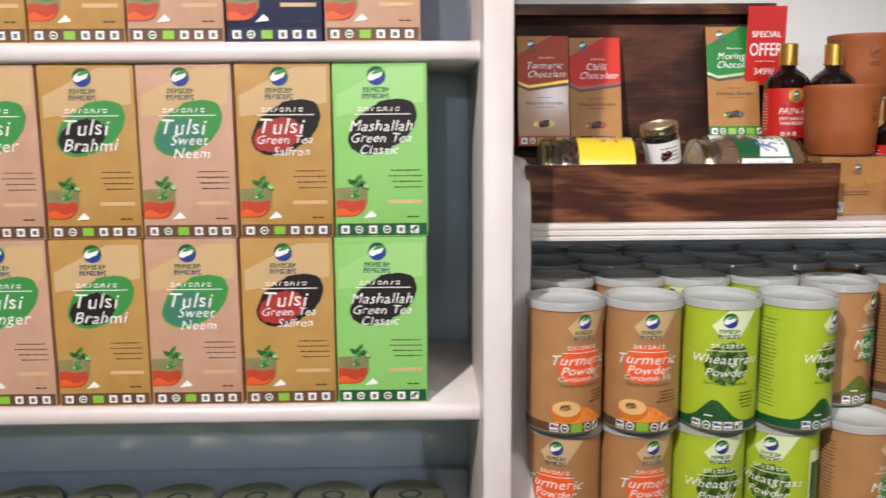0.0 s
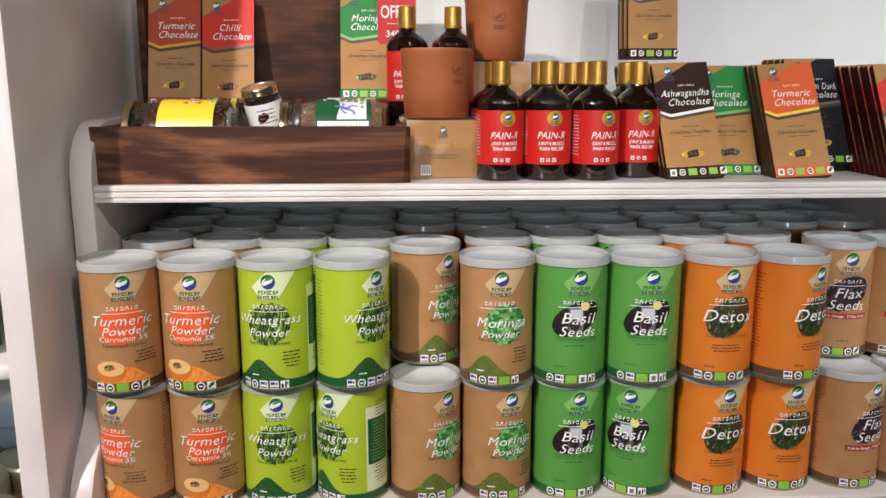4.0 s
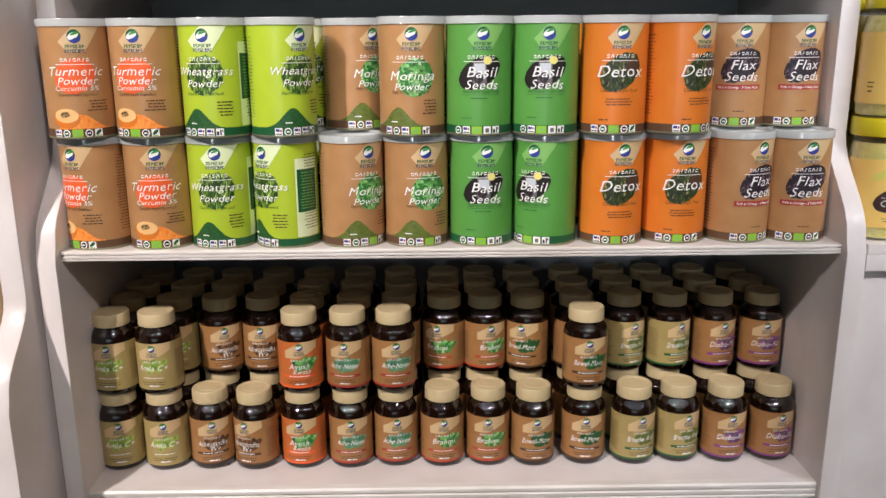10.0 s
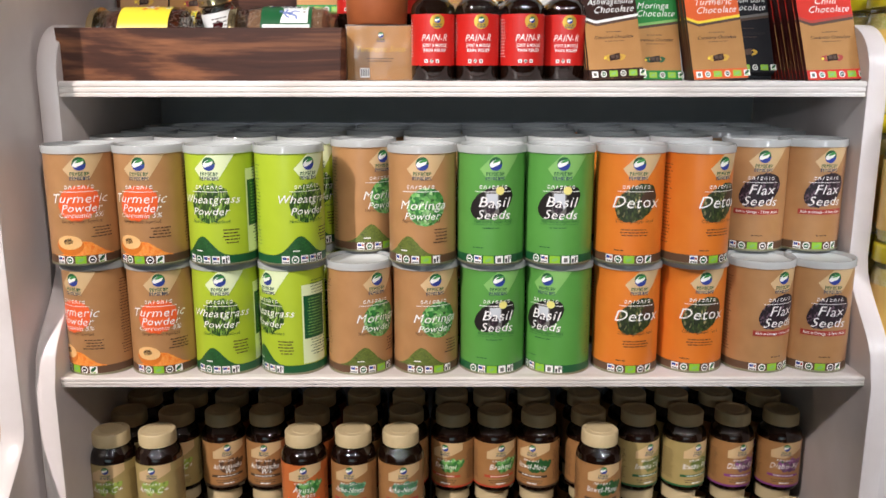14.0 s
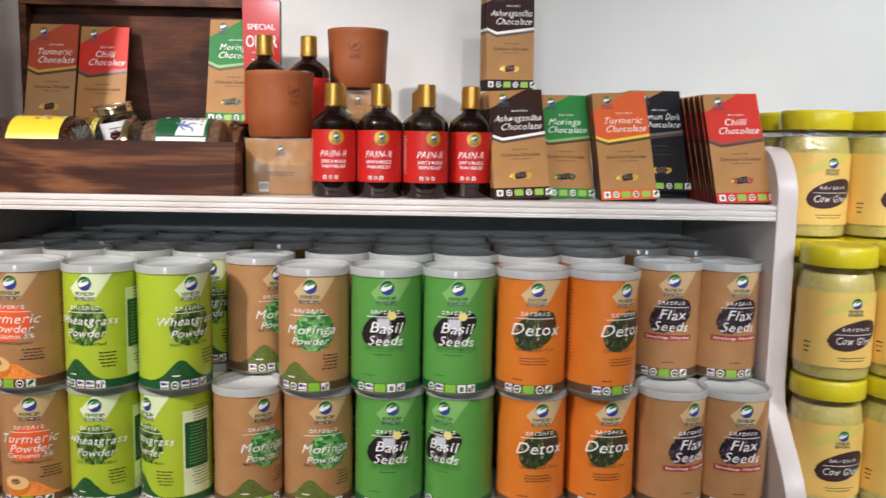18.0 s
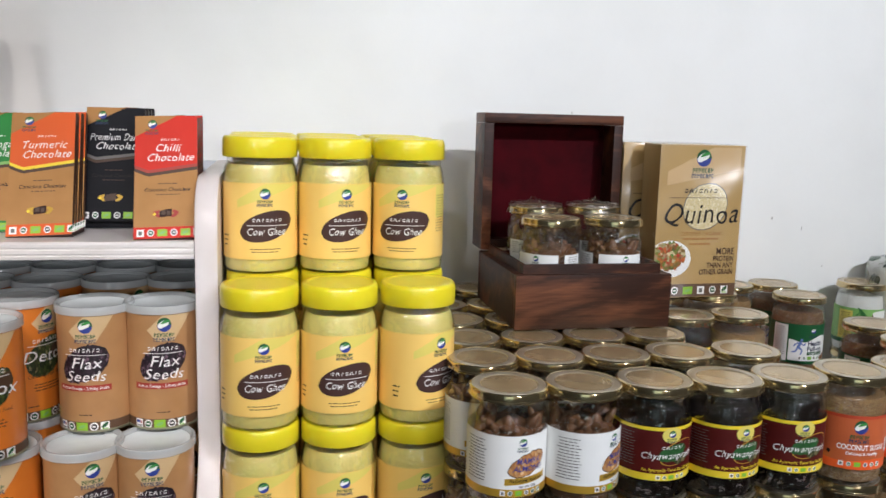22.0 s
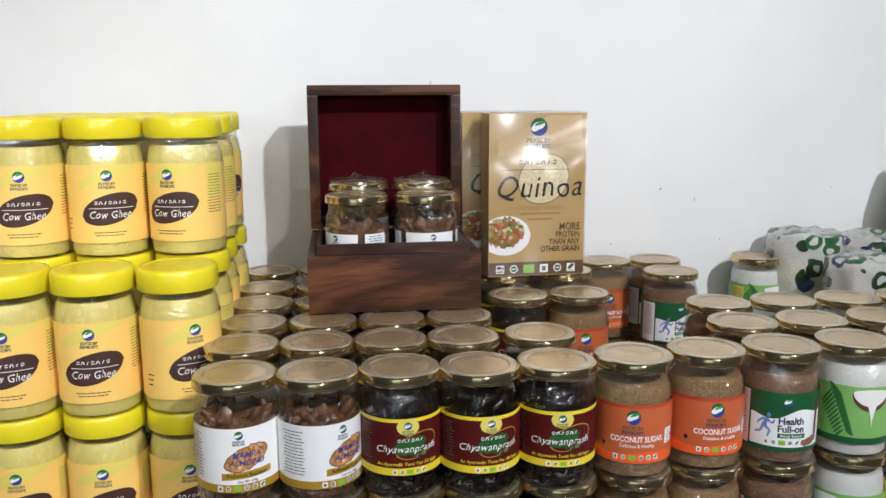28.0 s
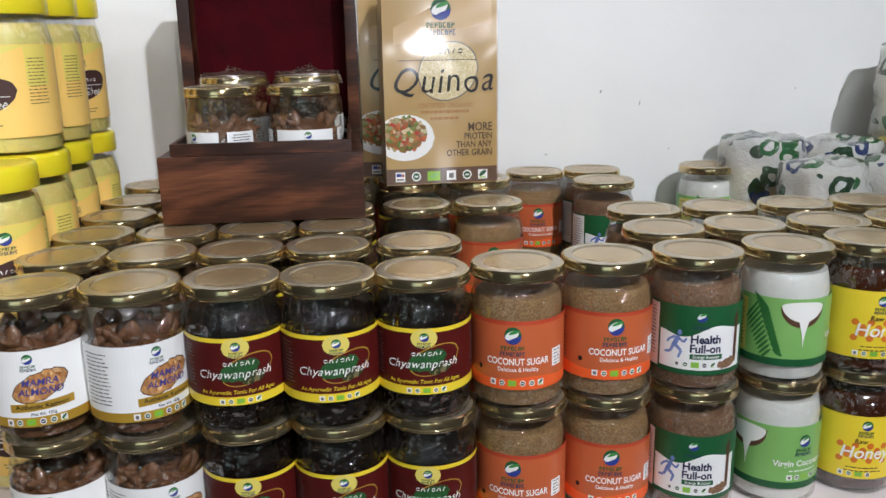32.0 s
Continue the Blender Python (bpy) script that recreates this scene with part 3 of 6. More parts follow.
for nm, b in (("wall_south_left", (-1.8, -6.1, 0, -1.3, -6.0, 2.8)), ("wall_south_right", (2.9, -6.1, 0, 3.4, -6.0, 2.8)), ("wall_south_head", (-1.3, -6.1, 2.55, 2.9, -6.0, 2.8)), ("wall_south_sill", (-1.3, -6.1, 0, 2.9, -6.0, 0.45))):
    structure(nm, block(*b, "far_paint"), "unseen wall round the shop front, dark to limit bounced light")


# ---- white shelf unit in the middle ----
def bead_profile(y0, y1, z0, z1):
    """A shelf board in section, with two grooves along its front edge."""
    h = z1 - z0
    return [(y1, z0), (y1, z1), (y0 + 0.002, z1), (y0, z1 - h * 0.12), (y0, z1 - h * 0.3), (y0 + 0.0018, z1 - h * 0.36), (y0 + 0.0018, z1 - h * 0.42), (y0, z1 - h * 0.48), (y0, z1 - h * 0.66), (y0 + 0.0018, z1 - h * 0.72), (y0 + 0.0018, z1 - h * 0.78), (y0 + 0.0005, z1 - h * 0.84), (y0 + 0.001, z0)]


def side_outline(front, notch_z, back_front, top, back, foot=0.0, rise=0.11):
    """Side panel seen from the side: deep below, an S-curve at notch_z, shallower above, rounded top."""
    p = [(back, foot), (front, foot), (front, notch_z - 0.02), (front + 0.004, notch_z - 0.008)]
    for i in range(9):
        s = i / 8
        e = s * s * (3 - 2 * s)
        p.append((front + 0.006 + (back_front - front - 0.006) * e, notch_z + rise * s))
    r = 0.06
    for i in range(9):
        a = math.pi / 2 * i / 8
        p.append((back_front + r - r * math.cos(a), top - r + r * math.sin(a)))
    p.append((back, top))
    return p


XL, XR = 0.155, 1.060
MID, TOP, BASE = 1.0525, 1.378, 0.748
unit = thing("shelf_unit", "white painted wooden shelf unit with curved side panels, worn edges", "shelf")
for x0, x1 in ((0.132, XL), (XR, 1.083)):
    part("side_panel", extrude(side_outline(0.708, 1.065, 0.787, 1.442, 1.13), x0, x1, "x", "white_enamel", 0.003), unit)
for y0, z1, th, nm in ((0.788, TOP, 0.016, "shelf_board"), (0.722, MID, 0.010, "shelf_board"), (0.716, BASE, 0.02, "shelf_board")):
    part(nm, block(XL, y0 + 0.0122, z1 - th, XR, 1.128, z1, "white_enamel"), unit)
    part("edge_moulding", extrude(bead_profile(y0, y0 + 0.012, z1 - th - 0.0006, z1 + 0.0006), XL + 0.0005, XR - 0.0005, "x", "worn_edge", smooth=20), unit, "grooved white edge with worn paint")
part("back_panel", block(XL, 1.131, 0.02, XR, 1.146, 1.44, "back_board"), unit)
part("plinth", block(XL, 0.745, 0.0, XR, 0.765, BASE - 0.021, "white_enamel"), unit)

# ---- neighbouring white shelf unit ----
LX = 0.099
left = thing("shelf_unit", "tall white painted shelf unit with rounded posts and bluish back", "shelf")
part("side_panel", extrude(side_outline(0.618, 0.918, 0.688, 2.2, 1.13, rise=0.09), LX, 0.127, "x", "white_enamel", 0.006), left)
part("side_panel", extrude(side_outline(0.618, 0.918, 0.688, 2.2, 1.13, rise=0.09), -0.86, -0.834, "x", "white_enamel", 0.006), left)
for y0, z1 in ((0.726, 1.554), (0.726, 1.213), (0.652, 0.886), (0.652, 0.624), (0.726, 1.9)):
    part("shelf_board", extrude([(0.9595, z1 - 0.018), (0.9595, z1), (y0 + 0.004, z1), (y0, z1 - 0.004), (y0, z1 - 0.014), (y0 + 0.004, z1 - 0.018)], -0.834, LX, "x", "white_enamel", smooth=50), left)
part("back_panel", block(-0.834, 0.96, 0.02, LX, 0.972, 2.2, "glossy_board"), left, "bluish glossy board")
part("back_rail", block(-0.834, 0.944, 0.8865, LX, 0.9597, 1.05, "glossy_board", 0.002), left, "bluish glossy rail")

# ---- white display table on the right ----
TABLE = 1.040
table = thing("display_table", "white painted display table with panelled front", "table")
part("tabletop", extrude([(1.0905, 1.13), (1.0905, 0.722), (1.318, 0.722), (1.33, 0.598), (2.75, 0.598), (2.75, 1.13)], TABLE - 0.02, TABLE, "z", "white_enamel", 0.002), table)
part("front_panel", extrude([(1.096, 1.12), (1.096, 0.735), (1.326, 0.735), (1.338, 0.612), (2.74, 0.612), (2.74, 1.12)], 0.0, TABLE - 0.021, "z", "white_enamel"), table)
RISER = TABLE + 0.0122
part("riser", block(1.092, 0.7235, TABLE + 0.0002, 1.3165, 1.128, RISER, "white_enamel", 0.001), table)


# ---- cardboard cans ----
CAN_R, CAN_H = 0.0372, 0.1297
CIRC = math.pi * CAN_R * 1000


def can(label, base, flash, strip, words, blob, deco, note, ink="ink_brown", marks="bogkl"):
    t = thing("storage_can", label, "can", "cans on the shelf")
    part("body", lathe([(0.0, 0.0), (CAN_R - 0.001, 0.0), (CAN_R, 0.001), (CAN_R, 0.1165), (CAN_R - 0.001, 0.1175)][1:], base, 40), t)
    r = CAN_R
    lid = part("lid", lathe([(r, 0.1162), (r + 0.0014, 0.1164), (r + 0.0019, 0.1169), (r + 0.0015, 0.1180), (r + 0.0018, 0.1230), (r + 0.0012, 0.1245), (r - 0.0008, 0.1245), (r - 0.0022, 0.1226), (r - 0.0034, 0.1218), (r - 0.0036, 0.1190)], "lid_plastic", 40), t, "translucent white plastic lid")
    part("lid_disc", lathe([(r - 0.0039, 0.1205), (r - 0.0037, 0.1212), (r - 0.009, 0.1211), (r - 0.010, 0.1206), (0.004, 0.1206)], "lid_film", 32), lid, "milky see-through disc")
    part("rim", lathe([(r, 0.0), (r + 0.0008, 0.0004), (r + 0.0008, 0.0022), (r, 0.0028)], "tin_gold", 40), t)
    L = Label(CAN_R)
    L.strip(-13, 32, lambda u: 101 - 1.2 * (u + 13) if u < -4 else (90.2 + 0.6 * math.sin(u * 1.7) if u < 13 else 90.2 + (u - 13) * 1.4), lambda u: min(115.8, 101.2 + (u + 13) * 0.95), flash, 1, 45)
    L.logo(4, 106.5, 7.0)
    L.rect(-CIRC, 1.5, CIRC, 11, strip, 1)
    L.icons(-29, 2.0, 8.4, 1.9, marks)
    blob(L)
    L.stroke(2, 82.6, 31, 6, "ink_white", 4, 7)
    L.rect(-18, 77.6, 22, 78.2, "ink_white", 4)
    for k, (w, size, u, v) in enumerate(words):
        L.text(w, u, v, size * 0.95, "ink_white", 6, 0.18, hand=True, squeeze=1.1)
    deco(L)
    if note:
        L.text(note, 2, 47, 5.0, ink, 2, 0.12, 42, weight=0.0)
    L.lines(66, 104, 26, 26, ink, 0.8, 3.3)
    L.lines(-70, 104, 30, 24, ink, 0.8, 3.6)
    part("label", L.mesh(), t)
    for o in list(t.children) + list(lid.children):
        o.data.transform(Matrix.Diagonal((1, 1, CAN_H / 0.1245, 1)))
    return t


def deco_turmeric(L):
    L.oval(-13, 22, 15, 10.5, "orange", 3, 0, 0.6)
    L.oval(-13, 25, 13.5, 7.4, "slice", 4)
    L.oval(-14, 26, 5.5, 3, "print_seeds", 5, 0.1, 1.5)
    L.strip(-32, 34, lambda u: 10.8, lambda u: 11 + 15 * math.exp(-((u - 4) / 17) ** 2) + 1.2 * noise.noise((u * 0.6, 1, 0)), "print_carrot", 2, 30)
    L.lines(33, 40, 26, 4, "ink_brown", 1.2, 3.2, 1)


def deco_heap(mt, cu, ru, h, more=True):
    def go(L):
        L.strip(cu - ru, cu + ru * 1.25, lambda u: 10.8, lambda u: 11 + h * math.exp(-((u - cu) / (ru * 0.52)) ** 2) + 1.3 * noise.noise((u * 0.45, cu, 0)), mt, 2, 30)
        L.rect(cu - 9, 15, cu - 1, 16.2, "ink_white", 3)
        if more:
            L.lines(33, 38, 20, 5, "ink_brown", 1.2, 3.4, 1)
    return go


def deco_plain(L):
    L.rect(-20, 51, 22, 51.3, "deep_green", 2)
    L.rect(-20, 43.4, 22, 43.7, "deep_green", 2)
    L.lines(0, 40, 24, 1, "deep_green", 0.9)
    L.lines(-14, 19, 16, 1, "deep_green", 0.9)


def deco_detox(L):
    L.lines(2, 38, 36, 3, "ink_brown", 1.1, 3)
    L.lines(-14, 16, 16, 1, "ink_brown", 1.1)


def deco_flax(L):
    L.rect(-27, 42, 27, 48, "strap_red", 4)
    L.text("Rich in Omega - 3 Fatty Acids", 0, 45, 4.0, "ink_white", 5)
    L.lines(2, 18, 18, 1, "ink_brown", 1.1)


def green_panel(L):
    L.rect(44, 12, 76, 100, "lime_pale", 1)
    L.rect(46, 40, 74, 88, "deep_green", 2)
    L.lines(60, 84, 22, 13, "leaf_pale", 0.9, 3.3, layer=3)


def blob_turmeric(L):
    L.oval(0, 66, 22, 18, "orange_red", 2, 0.12, 3)


def blob_grass(L):
    L.oval(3, 66, 22, 20, "print_grass", 2, 0.1, 3)
    green_panel(L)


def blob_moringa(L):
    L.oval(8, 62, 21, 20, "print_leaves", 2, 0.05, 1)


def blob_basil(L):
    L.oval(0, 66.5, 24, 16, "ink_black", 2, 0.32, 1)
    L.strip(-7, 8, lambda u: 53 + 0.3 * abs(u), lambda u: 79 + 0.2 * u, "ink_grey", 3)
    L.strip(-5.5, 6.5, lambda u: 60, lambda u: 76, "back_board", 4, 3)
    L.oval(-1, 61, 5.5, 6, "print_flax", 5, 0, 1)
    L.oval(9, 79, 4.6, 4.2, "ghee", 5)


def blob_detox(L):
    L.oval(3, 66, 23, 19, "print_herbs", 2, 0.3, 2)
    L.oval(16, 72, 9, 8, "ink_brown", 3, 0.3, 2)


def blob_flax(L):
    L.oval(2, 69, 24, 18, "print_flax", 2, 0.3, 2)


CANS = {
    "turmeric": can("tan cardboard can with orange print and white lid", "kraft", "kraft_light", "kraft_dark", (("Turmeric", 14, 0, 71), ("Powder", 12, 2, 61), ("Curcumin 5%", 7.5, 1, 53.5)), blob_turmeric, deco_turmeric, "Everyday Health Superfood"),
    "grass": can("lime green cardboard can with grass print and white lid", "lime", "lime_pale", "deep_green", (("Wheatgrass", 12.5, 1, 70), ("Powder", 11.5, 2, 57.5)), blob_grass, deco_heap("print_powder_green", -8, 30, 20), "Nutritional Superfood", "deep_green", "bobbj"),
    "moringa": can("brown cardboard can with green leaf print, white lid", "kraft", "kraft_light", "kraft_dark", (("Moringa", 14, 4, 64), ("Powder", 11, 3, 52.5)), blob_moringa, deco_heap("print_powder_olive", -12, 30, 20), "Nutritional Superfood", "ink_brown", "bobgj"),
    "basil": can("green cardboard can with black oval print, white lid", "leaf_green", "leaf_pale", "deep_green", (("Basil", 16, 2, 67), ("Seeds", 14, 2, 54)), blob_basil, deco_plain, "Nutritional Super Food", "deep_green", "obgwj"),
    "detox": can("orange cardboard can with herb print and white lid", "orange", "kraft_light", "kraft_dark", (("Detox", 18, 2, 67),), blob_detox, deco_detox, "Cleansing Super Food"),
    "flax": can("brown cardboard can with dark seed print, white lid", "kraft", "kraft_light", "kraft_dark", (("Flax", 16, 3, 70), ("Seeds", 15, 2, 57)), blob_flax, deco_flax, ""),
}
UP, LOW = MID + CAN_H + 0.0005, MID + 0.0002
ROW = ["turmeric", "turmeric", "grass", "grass", "moringa", "moringa", "basil", "basil", "detox", "detox", "flax", "flax"]
LOWX = [0.188, 0.261, 0.335, 0.411, 0.489, 0.565, 0.642, 0.718, 0.797, 0.874, 0.951, 1.020]
UPX = [0.185, 0.262, 0.339, 0.415, 0.491, 0.562, 0.638, 0.714, 0.792, 0.867, 0.956, 1.023]
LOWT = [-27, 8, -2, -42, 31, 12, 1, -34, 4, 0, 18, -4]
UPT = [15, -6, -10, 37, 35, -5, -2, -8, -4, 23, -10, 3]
spots = {k: [] for k in CANS}
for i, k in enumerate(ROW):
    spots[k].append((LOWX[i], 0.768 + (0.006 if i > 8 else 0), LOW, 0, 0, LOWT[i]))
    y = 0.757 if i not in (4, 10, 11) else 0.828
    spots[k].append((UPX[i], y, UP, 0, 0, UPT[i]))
    rg = random.Random(i)
    for j in range(1, 4):
        for z in ((LOW, UP) if j < 3 else (UP,)):
            if i in (4, 10, 11) and j == 1 and z == UP:
                continue
            spots[k].append((0.196 + 0.0756 * i + rg.uniform(-0.003, 0.003), 0.766 + 0.0955 * j - (0.008 if j == 3 else 0), z, 0, 0, rg.uniform(-70, 70)))
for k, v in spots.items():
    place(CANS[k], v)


# ---- pill bottles on the bottom shelf ----
def bottle(label, tone, word, word2, strap, picture):
    t = thing("pill_bottle", label, "bottle", "pill bottles on the bottom shelf")
    r = 0.0288
    part("body", lathe([(0.022, 0.0), (0.0262, 0.0008), (r - 0.0006, 0.004), (r - 0.0006, 0.0655), (r - 0.0014, 0.0700), (0.0252, 0.0745), (0.0212, 0.0778), (0.0198, 0.0798), (0.0195, 0.083)], "amber_glass", 32, 50), t, "dark amber glass")
    n, v, f = 64, [], []
    for k, (rr, z) in enumerate(((0.0212, 0.0812), (0.0222, 0.0818), (0.0222, 0.0952), (0.0214, 0.0966), (0.0178, 0.0967), (0.0172, 0.0960), (0.013, 0.0960), (0.0126, 0.0965), (0.004, 0.0965))):
        for i in range(n):
            q = rr + (0.00035 if (i % 2 and k in (1, 2)) else 0)
            v.append((q * math.cos(2 * math.pi * i / n), q * math.sin(2 * math.pi * i / n), z))
    for k in range(8):
        for i in range(n):
            j = (i + 1) % n
            f.append((k * n + i, k * n + j, (k + 1) * n + j, (k + 1) * n + i))
    f.append(tuple(range(8 * n, 9 * n)))
    me = bpy.data.meshes.new("cap")
    me.from_pydata(v, [], f)
    part("cap", finish(me, "cap_cream", 40), t, "cream ribbed plastic cap")
    L = Label(r - 0.0005)
    c = math.pi * r * 1000
    L.rect(-c * 0.86, 7, c * 0.86, 64, tone, 0)
    L.rect(-c * 0.86, 7, c * 0.86, 9.5, strap, 1)
    L.strip(-18, 24, lambda u: 44 + max(0, u) * 0.45, lambda u: min(64, 53 + (u + 18) * 0.5), "kraft_light", 1, 14)
    L.logo(1, 57.6, 4.4)
    picture(L)
    L.stroke(0, 41.4, 22, 4, "ink_white", 4, 6)
    L.text(word, 0, 34, 9.6, "ink_white", 5, 0.2, 38, hand=True)
    if word2:
        L.text(word2, 3, 27.2, 8, "ink_white", 5, 0.2, 28, hand=True)
    L.rect(-21, 20.2, 21, 23.2, strap, 3)
    L.lines(0, 21.7, 32, 1, "ink_white", 1.0, layer=4)
    L.lines(0, 16, 36, 2, "ink_brown", 0.9, 2.6)
    L.lines(1, 12, 18, 1, "ink_white", 1.6)
    L.lines(40, 52, 24, 14, "ink_brown", 0.8, 2.7)
    L.lines(-42, 52, 24, 14, "ink_brown", 0.8, 2.7)
    part("label", L.mesh(), t)
    for o in t.children:
        o.data.transform(Matrix.Diagonal((1, 1, 1.081, 1)))
    return t


def pic(mt, cu=6, cv=35, ru=15, rv=7.5):
    def go(L):
        L.oval(cu, cv, ru, rv, mt, 2, 0.15, 4, 16)
        for k in range(5):
            L.oval(cu - 13 + 6.5 * k, cv + (3, -5, 6, -4, 4)[k], 4.2, 3.4, mt, 3, 0.4, 1, 8)
    return go


BOT = [
    bottle("amber glass pill bottle with olive fruit label", "olive_dull", "Amla C+", "", "olive_dull", pic("print_amla", 3, 36, 13, 7)),
    bottle("amber glass pill bottle with brown root label", "kraft_dull", "Ashwagandha", "W+", "ink_brown", pic("print_roots", 6, 34, 16, 8)),
    bottle("amber glass pill bottle with orange label", "burnt_orange", "Ayush", "Kwath", "orange_red", pic("print_leaves", 8, 36, 14, 8)),
    bottle("amber glass pill bottle with tan and teal label", "kraft_dull", "Ache-Never", "", "strap_red", pic("print_teal", 4)),
    bottle("amber glass pill bottle with leafy brown label", "kraft_dull", "Brahmi", "", "tea_print", pic("print_leaves", 10)),
    bottle("amber glass pill bottle with dark brown strap label", "kraft_dull", "Bowel-Move", "", "ink_brown", pic("print_powder_green", 10)),
    bottle("amber glass pill bottle with olive tan label", "olive_dull", "Breathe-Well", "", "deep_green", pic("print_powder_olive", 8)),
    bottle("amber glass pill bottle with purple strap label", "kraft_dull", "Diabo-Fit", "", "purple", pic("print_purple", 8)),
]
KIND = [0, 0, 1, 1, 2, 3, 3, 4, 4, 5, 5, 6, 6, 7, 7]
LBX = [0.173, 0.233, 0.292, 0.350, 0.412, 0.474, 0.533, 0.594, 0.654, 0.713, 0.780, 0.845, 0.904, 0.966, 1.029]
LBT = [12, 6, 12, -22, -6, 4, 4, 2, -4, 3, -4, 12, 16, 4, 8]
FRONT_UP = (0, 1, 4, 5, 6, 10)
spots = [[] for _ in BOT]
BH = 0.1050
for i, k in enumerate(KIND):
    rg = random.Random(40 + i)
    spots[k].append((LBX[i], 0.796 + rg.uniform(-0.003, 0.003), BASE + 0.0003, 0, 0, LBT[i]))
    if i in FRONT_UP:
        spots[k].append((LBX[i] + rg.uniform(-0.002, 0.002), 0.797, BASE + BH, 0, 0, LBT[i] + rg.uniform(-14, 14)))
    for j in range(1, 4):
        for z in (BASE + 0.0003, BASE + BH):
            spots[k].append((LBX[i] + (0.004 if i < 8 else -0.003) + rg.uniform(-0.002, 0.002), 0.798 + 0.0595 * j + rg.uniform(-0.002, 0.002), z, 0, 0, rg.uniform(-25, 25)))
for t, v in zip(BOT, spots):
    place(t, v)


# ---- tea boxes on the neighbouring shelf ----
BW, BD, BHT = 0.0865, 0.056, 0.1615


def tea_box(label, card, strip, oval, words, second=None):
    t = thing("tea_box", label, "box", "tea boxes on the shelf")
    part("carton", block(-BW / 2, -BD / 2, 0, BW / 2, BD / 2, BHT, card, 0.0012), t)
    for z in (0.006, BHT - 0.003):
        part("flap", block(-BW / 2 + 0.002, -BD / 2 - 0.0004, z - 0.0022, BW / 2 - 0.002, -BD / 2 - 0.0001, z + 0.0022, card), t) if z > 0.1 else None
    L = Label(0, BD / 2)
    L.rect(-42, 1.2, 42, 12.5, strip, 1)
    L.icons(-38, 3, 7.4, 5.6, "wowkwl" if strip == "deep_green" else "wogwww")
    L.strip(-40, 40, lambda u: 118 + 0.16 * u, lambda u: min(160.0, 146 + 0.5 * (u + 10)), "tea_flash" if card != "tea_green" else "leaf_flash", 1, 20)
    L.logo(-3, 148, 8.6)
    L.oval(2, 102, 32, 23, oval, 2, 0.35, 2)
    if second:
        L.oval(-6, 95, 22, 15, second, 3, 0.2, 3)
    L.stroke(-1, 118, 40, 6.5, "ink_white", 5, 7)
    L.rect(-24, 113, 28, 113.8, "ink_white", 5)
    for w, size, u, v in words:
        L.text(w, u, v, size, "ink_white", 6, 0.18, hand=True)
    L.lines(38, 62, 36, 4, "ink_brown", 1.0, 5.2, 1)
    L.rect(6, 31, 38, 34.5, "kraft_light", 2)
    L.lines(36, 18.5, 16, 1, "ink_brown", 1.4, 4, 1)
    # glass cup of tea cut by the carton's edge, a sprig of mint and a tea bag tag
    L.strip(-42.4, -13, lambda u: 19 + 12 * max(0.0, (u + 30) / 17) ** 3, lambda u: 42, "cup_glass", 3, 16)
    L.strip(-42.4, -15, lambda u: 19 + 10 * max(0.0, (u + 30) / 16) ** 3, lambda u: 34 + 0.8 * math.sin(u * 0.3), "tea_print", 4, 16)
    L.strip(-42.4, -19, lambda u: 19.6 + 8 * max(0.0, (u + 30) / 13) ** 3, lambda u: 25 + 2 * math.sin(u * 0.3), "tea_glow", 5, 12)
    L.strip(-42.4, -13, lambda u: 42.6 - 3.4 * math.sqrt(max(0.0, 1 - ((u + 30) / 17) ** 2)), lambda u: 43 + 3.4 * math.sqrt(max(0.0, 1 - ((u + 30) / 17) ** 2)), "cup_glass", 5, 16)
    L.strip(-42.4, -14.5, lambda u: 42.6 - 2.6 * math.sqrt(max(0.0, 1 - ((u + 30) / 15.6) ** 2)), lambda u: 42.8 + 2.6 * math.sqrt(max(0.0, 1 - ((u + 30) / 15.6) ** 2)), "cup_glass", 6, 16)
    L.strip(-17, -5, lambda u: 17.5 + 0.1 * (u + 17), lambda u: 17.5 + 0.95 * min(u + 17, -5 - u + 3), "ink_white", 7, 8)
    for p, q, s in ((-24, 45, 0.5), (-18, 50, 0.2), (-27, 51, -0.5), (-22, 54, 0.9), (-15, 47, -0.3), (-24, 39, 0.2)):
        L.oval(p, q, 4.2, 2.6, "print_leaves", 8, s, 0, 6)
    L.rect(-22.6, 42, -21.8, 52, "deep_green", 7)
    if card == "tea_green":
        # side greens darker than the front: shade put into the print colours
        S = Label(0, BW / 2)
        S.rect(-27, 1.2, 27, 12.5, "deep_green", 1)
        S.rect(-27, 62, 27, 98, "deep_green", 1)
        S.rect(-27, 12.5, 27, 62, "leaf_green", 1)
        S.rect(-27, 98, 27, 160, "leaf_green", 1)
        S.logo(-10, 140, 6)
        S.lines(0, 90, 40, 8, "leaf_pale", 1.0, 3.2)
        S.lines(0, 54, 44, 10, "deep_green", 1.0, 3.4)
        side = S.mesh()
        side.transform(pose(0, 0, 0, 0, 0, 90))
        part("side_print", side, t, "printed green side, shade put into its darker greens, small print")
    part("print", L.mesh(), t)
    return t


